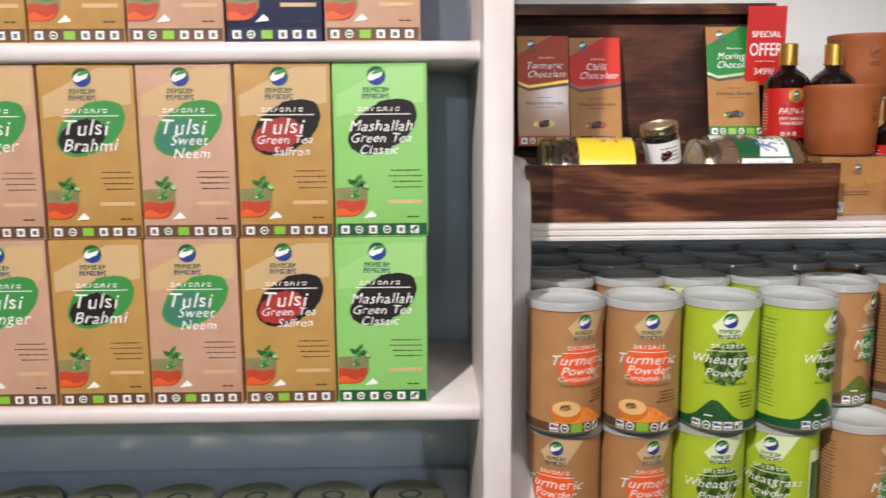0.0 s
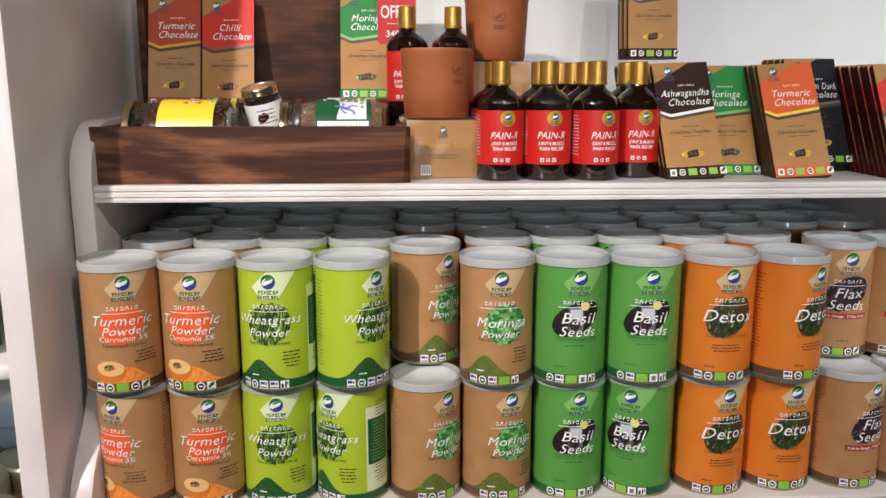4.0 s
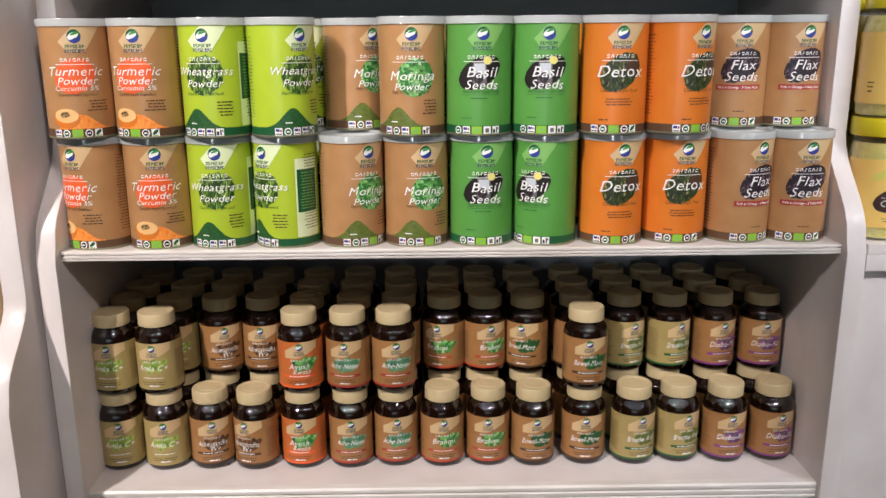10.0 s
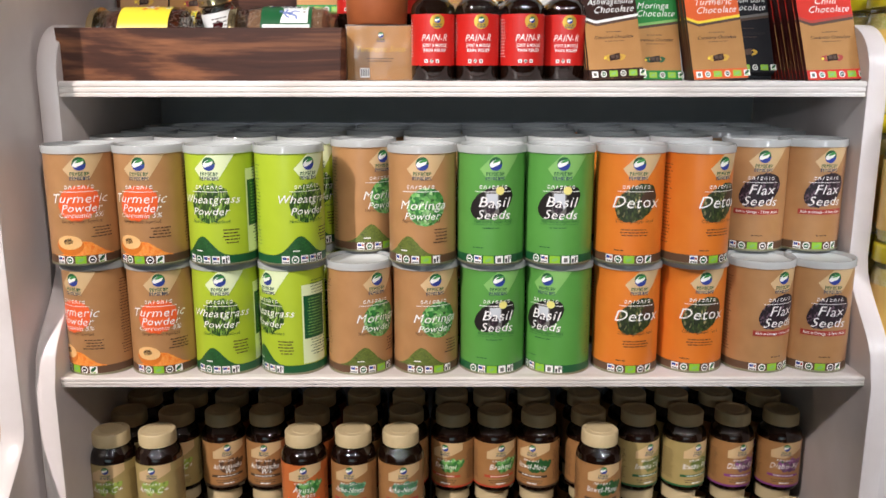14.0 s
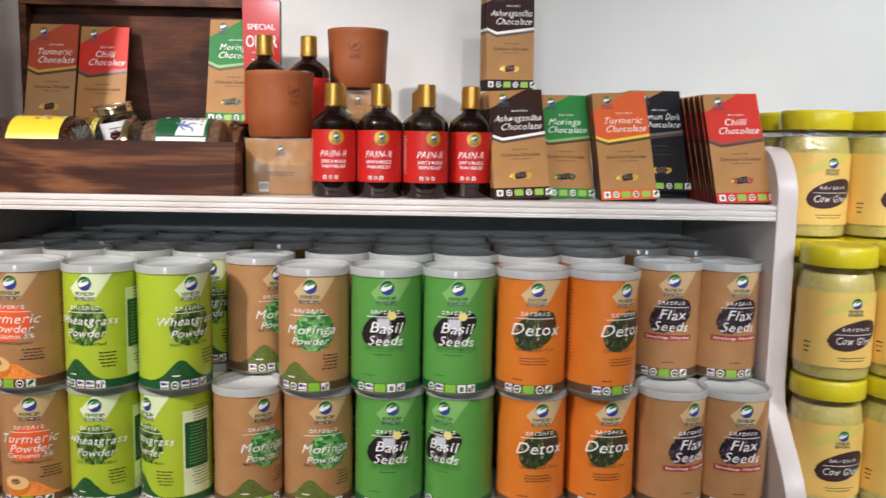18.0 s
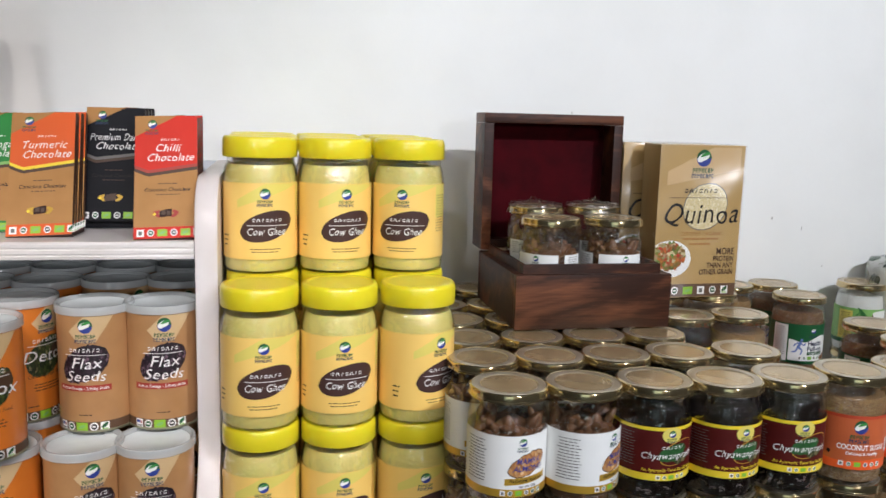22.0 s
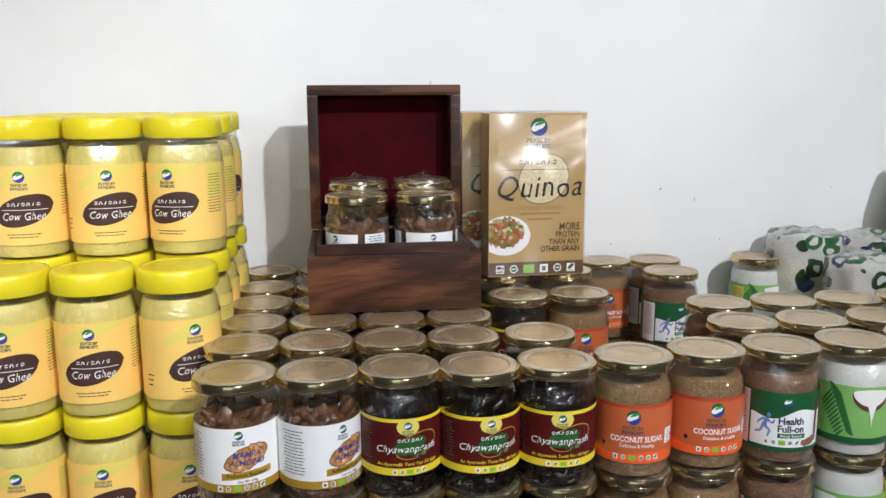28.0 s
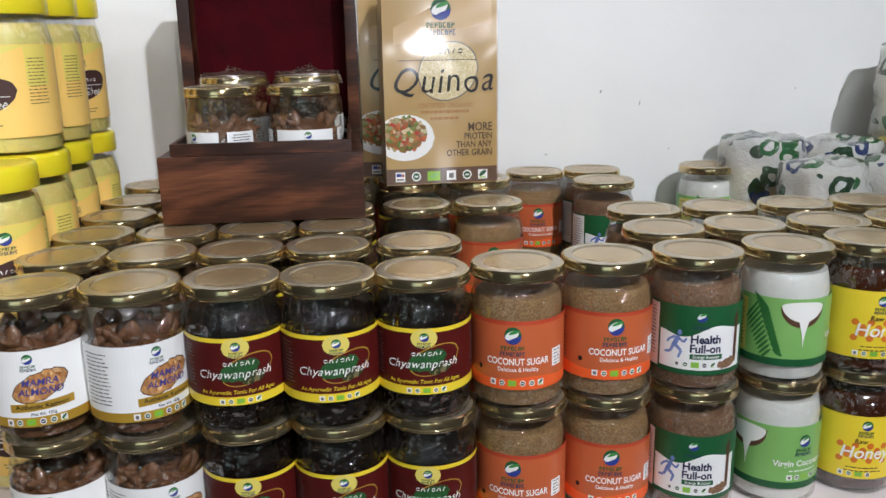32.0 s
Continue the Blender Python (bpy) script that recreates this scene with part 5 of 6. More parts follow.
def art_drink(L):
    L.rect(-C * 0.9, 15, C * 0.9, 70, "deep_green", 0)
    L.strip(-34, 40, lambda u: 19, lambda u: 50 + 0.12 * u + 3 * math.sin(u * 0.13), "paper_white", 1, 30)
    L.logo(0, 62, 4.2, 2)
    L.text("Health", 4, 44, 9, "navy", 3, 0, 25, weight=0.03)
    L.text("Full-on", 4, 36.5, 9, "navy", 3, 0, 25, weight=0.03)
    L.rect(-8, 27.8, 18, 32, "deep_green", 2)
    L.text("Energy Booster", 5, 30, 3.4, "ink_white", 3, 0, 22)
    # running figure drawn as a few strokes
    L.oval(-16.5, 48.5, 1.9, 2.1, "runner", 2, n=8)
    for u0, v0, u1, v1, w in ((-21, 37, -17.5, 46, 2.2), (-18, 44, -13, 41, 1.1), (-13, 41, -11, 44.5, 1.0), (-20, 45, -25, 42, 1.1), (-25, 42, -27, 39, 1.0), (-20, 38, -15, 34, 1.5), (-15, 34, -17, 28, 1.2), (-21, 38, -24, 32, 1.5), (-24, 32, -29, 31, 1.2)):
        d = math.hypot(u1 - u0, v1 - v0)
        px, py = -(v1 - v0) / d * w, (u1 - u0) / d * w
        k, sl = len(L.v), L.slot("runner")
        L.v += [L.put(u0 - px, v0 - py, 2), L.put(u1 - px * 0.7, v1 - py * 0.7, 2), L.put(u1 + px * 0.7, v1 + py * 0.7, 2), L.put(u0 + px, v0 + py, 2)]
        L.f.append((k, k + 1, k + 2, k + 3))
        L.m.append(sl)
    L.strip(30, 34, lambda u: 24, lambda u: 60 + (u - 30) * 1.2, "husk", 3, 3)
    L.oval(24, 24, 10, 4, "cocoa_powder", 3, 0.15, 2)
    L.icons(-20, 21, 4.6, 2, "wogkl")
    L.rect(-58, 17, -36, 68, "paper_white", 1)
    L.lines(-47, 64, 18, 14, "ink_grey", 0.8, 2.9)


def art_oil(L):
    L.rect(-C * 0.9, 15, C * 0.9, 70, "leaf_pale", 0)
    L.rect(-C * 0.9, 15, C * 0.9, 21, "deep_green", 1)
    # palm frond, coconut half and the white stream that pours from it
    for k in range(11):
        s = k / 10
        L.oval(-27 + 15 * s, 66 - 40 * s, 7 - 3 * s, 2.0, "frond", 2, -0.9 + 0.3 * s, 0, 6)
        L.oval(-35 + 14 * s, 58 - 34 * s, 6 - 2 * s, 1.8, "frond", 2, 1.4 - 0.4 * s, 0, 6)
    L.strip(-12, 24, lambda u: 64 - 17 * math.sqrt(max(0.0, 1 - ((u - 6) / 18) ** 2)), lambda u: 64 + 0.06 * (u - 6), "husk", 3, 26)
    L.strip(-11, 23, lambda u: 62.5 - 11 * max(0.0, 1 - ((u - 6) / 17) ** 2) ** 0.7, lambda u: 64.4 + 3.2 * math.sqrt(max(0.0, 1 - ((u - 6) / 17) ** 2)), "coconut", 4, 26)
    L.strip(2.6, 11.0, lambda u: 30 + 22 * (abs(u - 6.8) / 4.2) ** 0.55, lambda u: 56, "coconut", 5, 14)
    L.text("Virgin Coconut Oil", 58, 38, 7.4, "ink_white", 5, 0, 56, weight=0.02)
    L.logo(56, 57, 5.4)
    L.icons(42, 23, 4.6, 2, "wogkl")
    L.lines(58, 31, 36, 1, "ink_white", 0.9)
    L.rect(-62, 22, -40, 66, "ghee_label_pale", 1)
    L.lines(-51, 62, 18, 13, "ink_brown", 0.8, 2.9)


def art_honey(L):
    L.rect(-C * 0.9, 14, C * 0.9, 70, "yellow", 0)
    L.logo(4, 62, 4.4, 2)
    L.text("Raw", 0, 48, 6, "ink_brown", 4, 0.15)
    for k in range(14):
        L.oval(-16 + (k % 7) * 6, 31 + (k // 7) * 9 + (k % 2) * 4, 3, 2.7, "orange", 2, n=6)
    L.text("Honey", 4, 38, 15, "ink_white", 5, 0.2, 46)
    L.lines(4, 24, 36, 2, "ink_brown", 0.9, 3)
    L.icons(-16, 16, 4.4, 2.4, "wogk")


G = "glass jars on the table"
JARS = {
    "nut": jar("nut_jar", "glass jar of almonds with white label, gold lid", G, "almond", 0.070, art_nut, nuts=150),
    "tonic": jar("tonic_jar", "glass jar of dark paste with maroon label, gold lid", G, "syrup", 0.088, art_tonic, grow=0.92, rise=0.0107),
    "sugar": jar("sugar_jar", "glass jar of brown sugar with orange label, gold lid", G, "sugar", 0.086, art_sugar),
    "drink": jar("powder_jar", "glass jar of cocoa powder with green label, gold lid", G, "cocoa_powder", 0.086, art_drink),
    "oil": jar("oil_jar", "glass jar of white coconut oil, green label, gold lid", G, "coconut", 0.089, art_oil),
    "honey": jar("honey_jar", "glass jar of dark honey with yellow label, gold lid", G, "honey", 0.088, art_honey),
}
J2 = TABLE + JH + 0.0005
J1 = TABLE + 0.0003
FRONTX = [1.352, 1.424, 1.497, 1.568, 1.640, 1.716, 1.791, 1.868, 1.948, 2.026, 2.105]
FRONTY = [0.652, 0.649, 0.651, 0.646, 0.649, 0.657, 0.665, 0.667, 0.673, 0.680, 0.69]
FRONTK = ["nut", "nut", "tonic", "tonic", "tonic", "sugar", "sugar", "drink", "oil", "honey", "honey"]
FRONTT = [8, 34, 6, 8, -4, -16, -4, -14, -12, -16, -20]
spots = {k: [] for k in JARS}
for x, y, k, a in zip(FRONTX, FRONTY, FRONTK, FRONTT):
    spots[k] += [(x, y, J2, 0, 0, a), (x + 0.004, y + 0.002, J1, 0, 0, a + (-62 if k == "oil" else -5))]
rg = random.Random(3)
for xs, y, ks in (
    ((1.348, 1.421, 1.494, 1.567, 1.646), 0.739, ("nut", "nut", "tonic", "tonic", "tonic")),
    ((1.351, 1.426, 1.500, 1.574), 0.818, ("nut", "nut", "tonic", "tonic")),
    ((1.353, 1.428, 1.502, 1.576, 1.658, 1.734), 0.902, ("nut", "nut", "tonic", "tonic", "tonic", "sugar")),
    ((1.350, 1.425, 1.500, 1.576, 1.657, 1.736), 0.984, ("nut", "nut", "tonic", "tonic", "tonic", "sugar")),
    ((1.350, 1.425, 1.500, 1.576, 1.655, 1.730, 1.826, 1.902), 1.088, ("nut", "nut", "tonic", "tonic", "sugar", "sugar", "sugar", "drink")),
    ((1.893,), 1.006, ("drink",)),
    ((1.870, 1.948, 2.030, 2.108), 0.750, ("sugar", "drink", "honey", "honey")),
    ((1.881, 1.961, 2.042, 2.12), 0.832, ("drink", "honey", "honey", "oil")),
):
    for x, k in zip(xs, ks):
        a = rg.uniform(-25, 25) if y < 0.9 else rg.uniform(-12, 6)
        if y == 0.984 and x > 1.6:
            # two taller jars under the grain cartons
            spots[k] += [pose(x, y, z, 0, 0, a) @ Matrix.Diagonal((1, 1, 1.05, 1)) for z in (J1, TABLE + JH * 1.05 + 0.0006)]
            continue
        spots[k] += [(x, y, J2, 0, 0, a), (x, y, J1, 0, 0, a)]
spots["oil"] += [(2.060, 1.088, J2, 0, 0, 10), (2.060, 1.088, J1, 0, 0, 10)]
for k, v in spots.items():
    place(JARS[k], v)


# ---- jars of ghee ----
GR, GH = 0.0393, 0.1435


def ghee_jar():
    t = thing("ghee_jar", "clear jar of pale ghee with yellow label and lid", "jar", "ghee jars in a stack")
    r = GR
    part("smooth_glass", lathe([(r * 0.86, 0), (r * 0.96, 0.001), (r, 0.006), (r, 0.096), (r * 0.99, 0.102), (r * 0.95, 0.110), (r * 0.9, 0.116), (r * 0.89, 0.124)], "glass", 40, 60), t, "clear plastic")
    q = r - 0.0018
    part("contents", lathe([(q * 0.85, 0.002), (q * 0.97, 0.003), (q, 0.007), (q, 0.096), (q * 0.985, 0.102), (q * 0.945, 0.110), (q * 0.9, 0.1142), (0.002, 0.1138)], "ghee", 36, 50), t, "pale yellow ghee")
    n, v, f = 72, [], []
    ring = ((r * 0.93, 0.1215), (r * 0.985, 0.122), (r * 0.99, 0.1225), (r * 0.99, 0.139), (r * 0.965, 0.1425), (r * 0.93, 0.1435), (r * 0.85, 0.1435), (r * 0.83, 0.1428), (0.004, 0.1428))
    for k, (rr, z) in enumerate(ring):
        for i in range(n):
            w = rr + (0.0003 if i % 2 and k in (2, 3) else 0)
            v.append((w * math.cos(2 * math.pi * i / n), w * math.sin(2 * math.pi * i / n), z))
    for k in range(len(ring) - 1):
        for i in range(n):
            j = (i + 1) % n
            f.append((k * n + i, k * n + j, (k + 1) * n + j, (k + 1) * n + i))
    f.append(tuple(range((len(ring) - 1) * n, len(ring) * n)))
    me = bpy.data.meshes.new("lid")
    me.from_pydata(v, [], f)
    part("lid", finish(me, "lid_yellow", 40), t, "bright yellow ribbed screw lid")
    L = Label(r + 0.0001)
    c = math.pi * r * 1000
    L.rect(-c * 0.92, 16, c * 0.92, 96, "ghee_label", 0)
    L.strip(-30, 40, lambda u: min(95.5, 70 + 0.35 * (u + 30)), lambda u: min(95.5, 78 + 0.6 * (u + 30)), "ghee_label_pale", 1, 20)
    L.strip(40, 62, lambda u: 60, lambda u: 95.5, "ghee_label_pale", 1, 8)
    L.logo(0, 85, 5.6)
    L.oval(2, 51, 29, 15.5, "ghee_brown", 2, 0.22)
    L.text("Cow Ghee", 1, 45.5, 11, "ink_white", 4, 0.15, 40, hand=True)
    L.rect(-19, 51.6, 25, 52.2, "ink_white", 4)
    L.stroke(2, 57.5, 32, 5.4, "ink_white", 4, 7)
    L.lines(0, 27, 40, 2, "ink_brown", 0.9, 3)
    L.lines(50, 84, 20, 14, "ink_brown", 0.7, 3)
    L.lines(-48, 40, 10, 3, "ink_black", 1.4, 5)
    part("label", L.mesh(), t)
    return t


ghee = ghee_jar()
GX = [1.124, 1.204, 1.285]
spots = []
for lv, z in enumerate((RISER + 0.0003, RISER + GH + 0.0006, RISER + 2 * GH + 0.0009)):
    for i, x in enumerate(GX):
        y0 = (0.776, 0.773, 0.850)[lv]
        for j in range(4 if lv < 2 else 3):
            a = ((4, 6, 10), (6, 4, 30), (8, 14, -18))[lv][i] if j == 0 else ((i * 31 + j * 47) % 80) - 40
            spots.append((x + (0.0 if j == 0 else 0.002 * (j % 2)), y0 + 0.0805 * j, z, 0, 0, a))
place(ghee, spots)


# ---- rosewood gift box with four small jars ----
def gift_box():
    t = thing("gift_box", "open dark rosewood box lined with dark red velvet", "box")
    x0, x1, y0, y1, z0, z1, w = 1.410, 1.602, 0.836, 1.020, J2 + JH + 0.0005, 1.331, 0.010
    part("front_board", block(x0, y0, z0, x1, y0 + w, z1, "rosewood", 0.0012), t)
    part("back_board", block(x0, y1 - w, z0, x1, y1, z1, "rosewood", 0.0012), t)
    for a, b in ((x0, x0 + w), (x1 - w, x1)):
        part("side_board", block(a, y0 + w + 0.0003, z0, b, y1 - w - 0.0003, z1 - 0.0004, "rosewood", 0.0012), t)
    part("floor", block(x0 + w, y0 + w, z0 + 0.001, x1 - w, y1 - w, z0 + 0.006, "velvet"), t)
    a, b, c, d = x0 + w + 0.0004, x1 - w - 0.0004, y0 + w + 0.0004, y1 - w - 0.0004
    part("liner", block(a, c, z0 + 0.0065, b, c + 0.004, z1 + 0.011, "rosewood", 0.0006), t)
    part("liner", block(a, c + 0.0045, z0 + 0.0065, a + 0.004, d, z1 + 0.011, "rosewood", 0.0006), t)
    part("liner", block(b - 0.004, c + 0.0045, z0 + 0.0065, b, d, z1 + 0.011, "rosewood", 0.0006), t)
    lid = part("lid", block(x0 + 0.012, 1.044, 1.345, x1 - 0.012, 1.048, 1.505, "velvet"), t, "dark red velvet lining")
    z2, z3 = 1.334, 1.516
    for q in ((x0 - 0.001, 1.006, z3 - 0.013, x1 + 0.001, 1.056, z3), (x0 - 0.001, 1.006, z2, x0 + 0.012, 1.056, z3 - 0.0133), (x1 - 0.012, 1.006, z2, x1 + 0.001, 1.056, z3 - 0.0133), (x0 + 0.0125, 1.022, z2, x1 - 0.0125, 1.043, z2 + 0.012), (x0 + 0.0123, 1.0485, z2 + 0.0125, x1 - 0.0123, 1.056, z3 - 0.0135)):
        part("lid_rim", block(*q, "rosewood", 0.0012), lid, "dark rosewood")
    return z0 + 0.0065


zj = gift_box()


def art_small(L):
    L.rect(-30, 30, 30, 78, "paper_white", 0)
    L.rect(38, 30, 66, 78, "paper_white", 0)
    L.rect(-66, 30, -38, 78, "paper_white", 0)
    L.logo(3, 73, 3.4)
    L.lines(0, 64, 36, 5, "ink_grey", 0.9, 3)
    L.lines(52, 75, 22, 6, "ink_black", 0.8, 2.6)
    L.lines(-52, 75, 22, 6, "ink_black", 0.8, 2.6)


small = jar("nut_jar", "small glass jar of nuts with white label, gold lid", "small jars in the box", "almond", 0.074, art_small, r=0.0362, h=1.393 - zj, nuts=150)
place(small, [(1.466, 0.890, zj, 0, 0, -48), (1.546, 0.890, zj, 0, 0, 2), (1.470, 0.964, zj + 0.006, 0, 0, 30), (1.548, 0.964, zj + 0.006, 0, 0, 60)])

# crumpled film pulled over the two rear lids
def crumple(x, y, z, r, seed):
    bm = bmesh.new()
    bmesh.ops.create_grid(bm, x_segments=22, y_segments=22, size=1)
    for v in bm.verts:
        c = v.co.copy()
        k = max(abs(c.x), abs(c.y)) / max(1e-6, math.hypot(c.x, c.y))
        d = math.hypot(c.x, c.y) * k
        peak = 0.011 * max(0.0, 1 - d / 0.45) * (0.6 + noise.noise(c * 7 + Vector((seed, 0, 0))))
        fold = 0.0022 * (1 + noise.noise(c * 5 + Vector((0, seed, 0)))) + 0.0014 * abs(noise.noise(c * 13 + Vector((0, 0, seed))))
        v.co = Vector((c.x * k * r * 1.03, c.y * k * r * 1.03, (peak + fold) if d < 0.96 else -0.010 * (d - 0.96) / 0.04))
    me = bpy.data.meshes.new("film_cover")
    bm.to_mesh(me)
    bm.free()
    t = thing("film_cover", "crumpled clear plastic film over a jar lid", "wrap", "film covers on the jars")
    part("sheet", finish(me, "wrap", 60), t)
    t.matrix_basis = pose(x, y, z, 0, 0, seed * 30)


crumple(1.470, 0.964, 1.3995, 0.0362, 1)
crumple(1.548, 0.964, 1.3995, 0.0362, 2)

# ---- cartons of grain ----
grain = thing("grain_box", "glossy tan carton of grain with salad picture", "box", "grain cartons")
QW, QH, QD = 0.124, 0.203, 0.045
part("carton", block(-QW / 2, -QD / 2, 0, QW / 2, QD / 2, QH, "quinoa_card", 0.0014), grain)
L = Label(0, QD / 2)
L.strip(-50, 56, lambda u: min(196.0, 150 + 0.2 * (u + 50)), lambda u: min(200.0, 168 + 0.5 * (u + 50)), "kraft_light", 1, 24)
L.logo(1, 186, 11)
L.oval(8, 122, 33.2, 31.2, "ink_grey", 2, 0.12, 1)
L.oval(8, 122, 32, 30, "print_quinoa", 3, 0.12, 1)
L.stroke(0, 143, 50, 9, "ink_black", 5, 7)
L.rect(-46, 133.4, 40, 134.2, "ink_brown", 4)
L.text("Quinoa", 2, 113, 38, "ink_black", 6, 0.1, 108, hand=True)
L.text("CERTIFIED ORGANIC", 5, 86, 7, "card_tan", 4, 0, 62)
L.lines(4, 79, 66, 1, "card_tan", 3)
L.lines(4, 72, 34, 1, "card_tan", 3)
for w, v, s in (("MORE", 62, 13), ("PROTEIN", 52, 10), ("THAN ANY", 43, 10), ("OTHER GRAIN", 34, 10)):
    L.text(w, 56, v, s, "ink_brown", 4, 0, 52 if s == 10 and len(w) > 8 else 0, 1, 0.78)
L.oval(-40, 52, 32, 25, "paper_white", 2, 0, 0, 20, edge=-61.4)
L.oval(-42, 56, 26, 19, "print_salad", 3, 0, 5, 24, edge=-61.4)
L.rect(-61.5, 1, 61.5, 18, "kraft_dark", 1)
L.icons(-52, 4, 10.5, 7.2, "bogwol")
part("print", L.mesh(), grain)
part("wrap", block(-QW / 2 - 0.0012, -QD / 2 - 0.0016, 0.0, QW / 2 + 0.0012, QD / 2 + 0.0012, QH + 0.0012, "shrink_film", 0.0012), grain, "clear shrink wrap")
QZ = TABLE + 2.1 * JH + 0.0012
place(grain, [(1.689, 0.944 + QD / 2, QZ, 0, 0, 3), (1.668, 1.000 + QD / 2, QZ, 0, 0, -4)])


# ---- lying jars in the tray ----
def lying(proto, x, y, z, rz, spin, end=90):
    m = pose(x, y, z, 0, 0, rz) @ pose(0, 0, 0, 0, end, 0) @ pose(0, 0, 0, 0, 0, spin)
    o = copy_thing(proto, m)
    return o


ztray = TOP + 0.0095
lying(JARS["honey"], 0.286, 0.862, ztray + JR + 0.001, -2, 90, -90)
lying(JARS["drink"], 0.450, 0.860, ztray + JR + 0.001, 2, 80, -90)
lying(JARS["tonic"], 0.300, 0.940, ztray + JR + 0.001, 4, 60, -90)
lying(JARS["nut"], 0.455, 0.940, ztray + JR + 0.001, -4, 60, -90)
mini = jar("cream_jar", "small jar with pink label and gold lid", "small jars in the tray", "syrup", 0.080, lambda L: (L.rect(-50, 8, 50, 35, "paper_white", 0), L.oval(-4, 20, 7, 5, "velvet", 1, 0.2, 2, 8), L.lines(0, 28, 24, 4, "ink_grey", 1.4, 4.5)), r=0.021, h=0.052)
mini.matrix_basis = pose(0.318, 0.900, ztray + 0.040, 10, -13, 10)


# ---- bubble-wrapped bundles ----
def bundle(x, y, z, r, h, seed):
    t = thing("wrapped_pack", "clear plastic wrapped pack with green and blue print", "package", "wrapped packs")
    bm = bmesh.new()
    bmesh.ops.create_icosphere(bm, subdivisions=4, radius=1)
    for v in bm.verts:
        c = v.co.copy()
        k = 1 / max(abs(c.z), math.hypot(c.x, c.y)) ** 0.75
        s = 1 + 0.13 * noise.noise(c * 2.2 + Vector((seed, 0, 0))) + 0.05 * noise.noise(c * 8 + Vector((0, seed, 0)))
        v.co = Vector((c.x * k * r * s, c.y * k * r * s, (c.z * k * s * 0.5 + 0.5) * h))
    lo = min(v.co.z for v in bm.verts)
    for v in bm.verts:
        v.co.z -= lo
    me = bpy.data.meshes.new("pack")
    bm.to_mesh(me)
    bm.free()
    q = r * 0.8
    part("jar", lathe([(q * 0.8, 0.004), (q, 0.008), (q, h * 0.66), (q * 0.9, h * 0.76)], ("coconut", "sugar", "ghee")[seed % 3], 28, 50), t)
    part("jar_lid", lathe([(q * 0.9, h * 0.765), (q * 0.98, h * 0.77), (q * 0.98, h * 0.86), (q * 0.9, h * 0.88), (0.004, h * 0.88)], "lid_gold", 28, 40), t, "gold lid under the film")
    part("wrap", finish(me, "film", 80), t, "clear film with printed leaf marks")
    t.matrix_basis = pose(x, y, z, 0, 0, seed * 40)


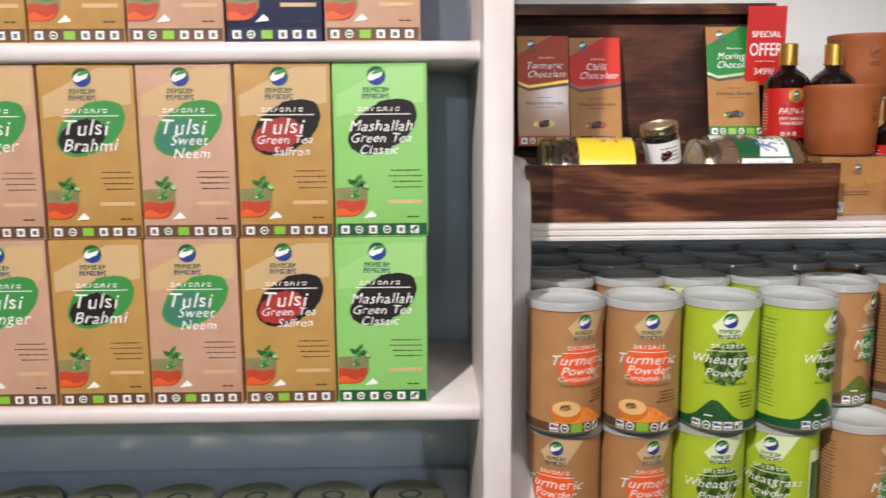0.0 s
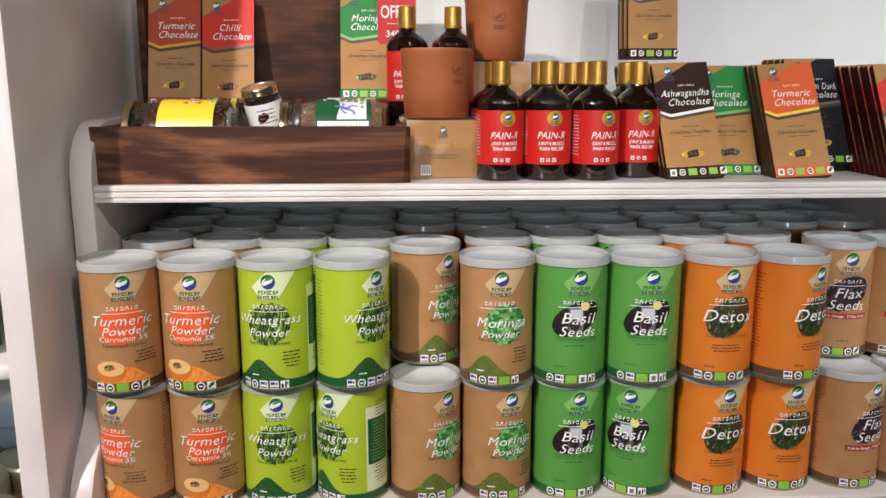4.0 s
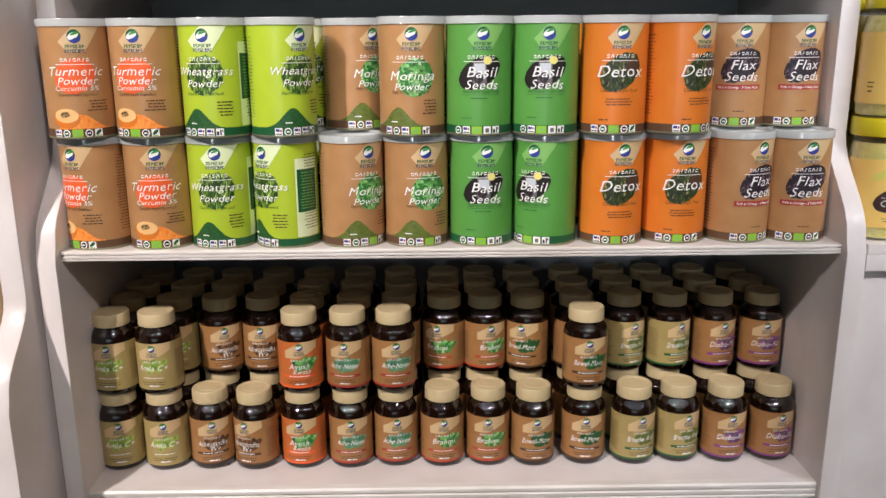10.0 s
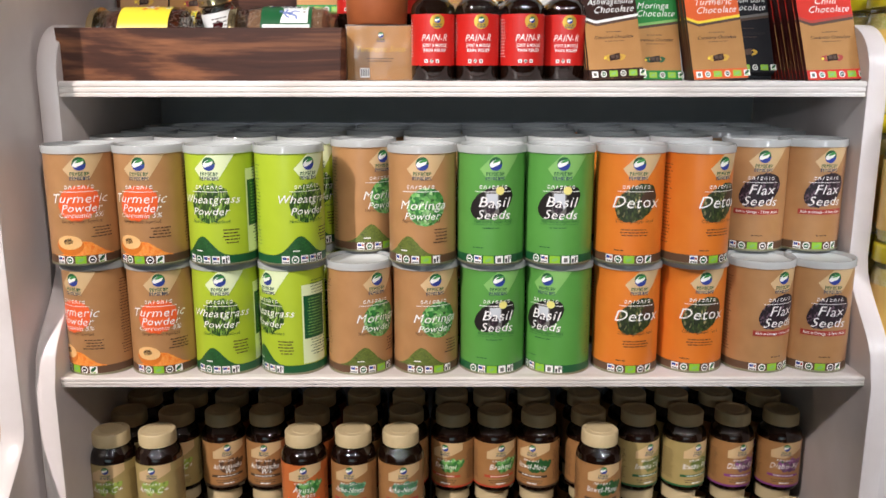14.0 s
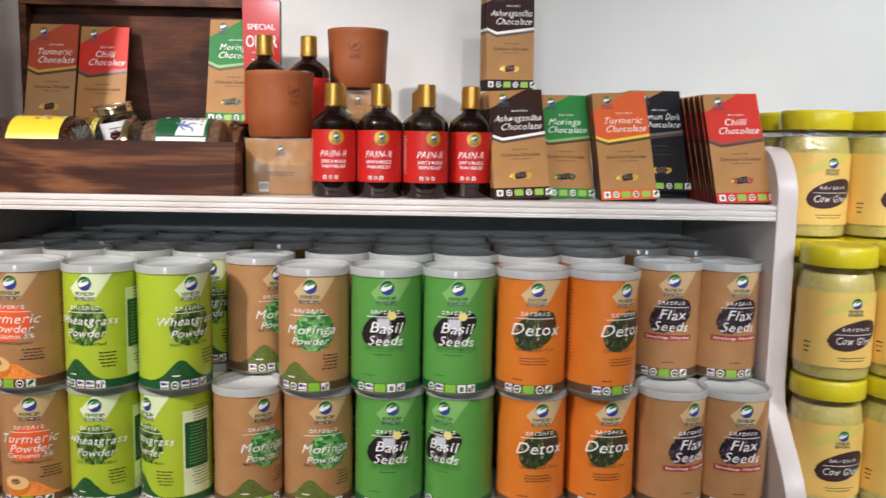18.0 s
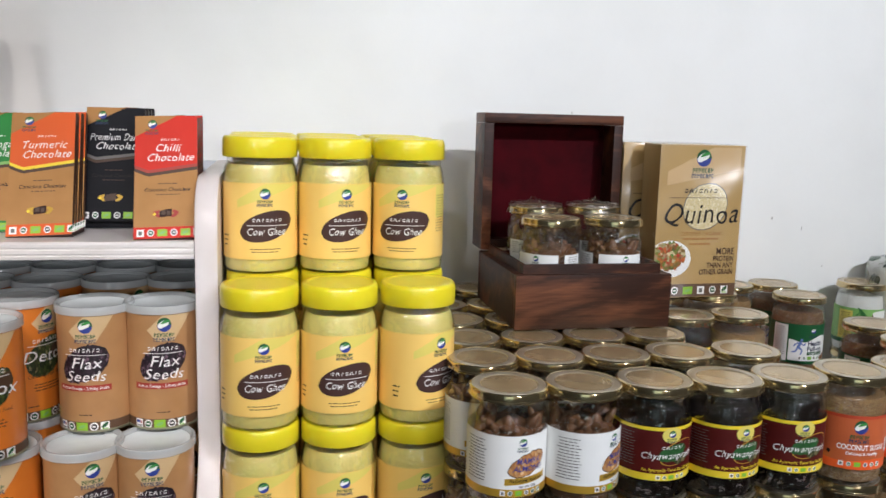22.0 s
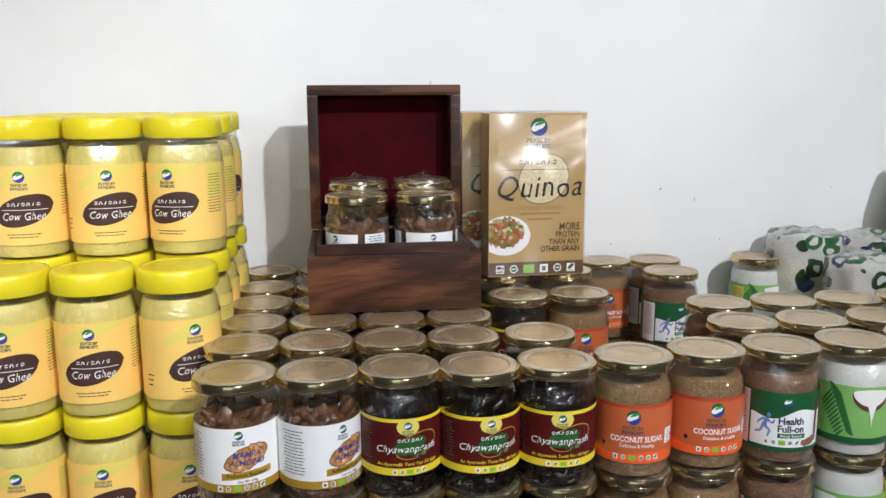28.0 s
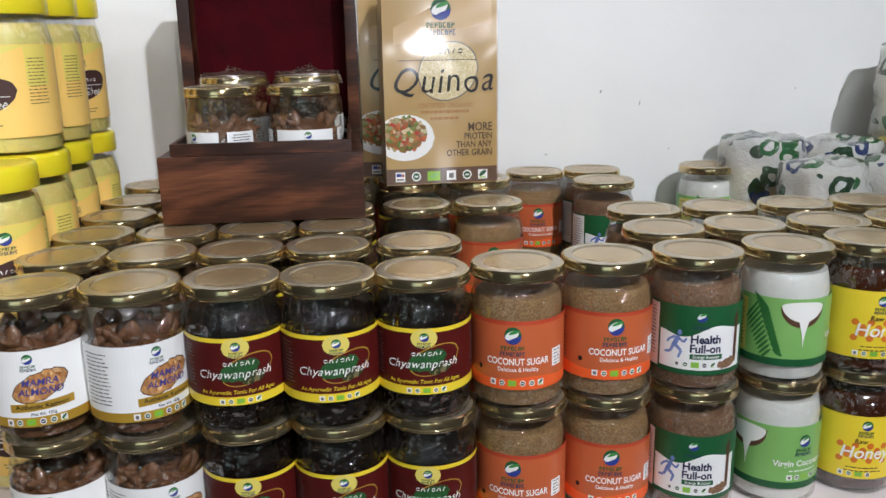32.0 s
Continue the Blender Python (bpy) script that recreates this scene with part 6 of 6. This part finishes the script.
def film():
    m = bpy.data.materials.new("film")
    m.use_nodes = True
    n, l = m.node_tree.nodes, m.node_tree.links
    b = n["Principled BSDF"]
    tc, v, r, nz, bp = (n.new("ShaderNode" + k) for k in ("TexCoord", "TexVoronoi", "ValToRGB", "TexNoise", "Bump"))
    nz.inputs["Detail"].default_value = 7
    for q in (v, nz):
        l.new(tc.outputs["Object"], q.inputs["Vector"])
    v.inputs["Scale"].default_value = 34
    wob, add, sep, hue = (n.new("ShaderNode" + k) for k in ("TexNoise", "VectorMath", "SeparateColor", "ValToRGB"))
    wob.inputs["Scale"].default_value = 38
    add.operation = "MULTIPLY_ADD"
    add.inputs[1].default_value = (0.02, 0.02, 0.02)
    l.new(tc.outputs["Object"], wob.inputs["Vector"])
    l.new(wob.outputs["Color"], add.inputs[0])
    l.new(tc.outputs["Object"], add.inputs[2])
    l.new(add.outputs[0], v.inputs["Vector"])
    l.new(v.outputs["Distance"], r.inputs[0])
    l.new(v.outputs["Color"], sep.inputs[0])
    l.new(sep.outputs[1], hue.inputs[0])
    hue.color_ramp.interpolation = r.color_ramp.interpolation = "CONSTANT"
    h = hue.color_ramp.elements
    h[0].position, h[0].color = 0.0, (*srgb("#14361f"), 1)
    h[1].position, h[1].color = 0.75, (*srgb("#1c2f5c"), 1)
    h.new(0.45).color = (*srgb("#22582e"), 1)
    e = r.color_ramp.elements
    e[0].position, e[0].color = 0.0, (0, 0, 0, 1)
    e[1].position, e[1].color = 0.43, (0, 0, 0, 1)
    e.new(0.19).color = (1, 1, 1, 1)
    mx = n.new("ShaderNodeMix")
    mx.data_type = "RGBA"
    mx.inputs["A"].default_value = (*srgb("#e6e6e0"), 1)
    l.new(r.outputs[0], mx.inputs["Factor"])
    l.new(hue.outputs[0], mx.inputs["B"])
    l.new(mx.outputs["Result"], b.inputs["Base Color"])
    nz.inputs["Scale"].default_value = 120
    nz.inputs["Distortion"].default_value = 1.5
    b.inputs["Roughness"].default_value = 0.14
    b.inputs["Coat Weight"].default_value, b.inputs["Coat Roughness"].default_value = 1.0, 0.05
    bp.inputs["Strength"].default_value, bp.inputs["Distance"].default_value = 1.0, 0.0035
    l.new(nz.outputs[0], bp.inputs["Height"])
    l.new(bp.outputs[0], b.inputs["Normal"])
    l.new(bp.outputs[0], b.inputs["Coat Normal"])
    clear, both, share = n.new("ShaderNodeBsdfTransparent"), n.new("ShaderNodeMixShader"), n.new("ShaderNodeMapRange")
    share.inputs[3].default_value, share.inputs[4].default_value = 0.4, 0.03
    l.new(r.outputs[0], share.inputs[0])
    l.new(share.outputs[0], both.inputs[0])
    l.new(b.outputs[0], both.inputs[1])
    l.new(clear.outputs[0], both.inputs[2])
    l.new(both.outputs[0], n["Material Output"].inputs[0])
    MATS["film"] = m


film()
for k, (x, y, z, r, h) in enumerate(((2.132, 1.075, TABLE, 0.054, 0.13), (2.130, 1.080, TABLE + 0.123, 0.056, 0.135), (2.152, 0.965, TABLE, 0.053, 0.125), (2.152, 0.965, TABLE + 0.119, 0.053, 0.128), (2.247, 1.085, TABLE, 0.055, 0.13), (2.245, 1.088, TABLE + 0.124, 0.056, 0.13), (2.262, 0.975, TABLE, 0.054, 0.125), (2.262, 0.975, TABLE + 0.117, 0.054, 0.125), (2.370, 1.04, TABLE, 0.055, 0.13), (2.370, 1.04, TABLE + 0.124, 0.055, 0.13), (2.325, 1.05, TABLE + 0.246, 0.055, 0.13))):
    bundle(x, y, z, r, h, k + 1)
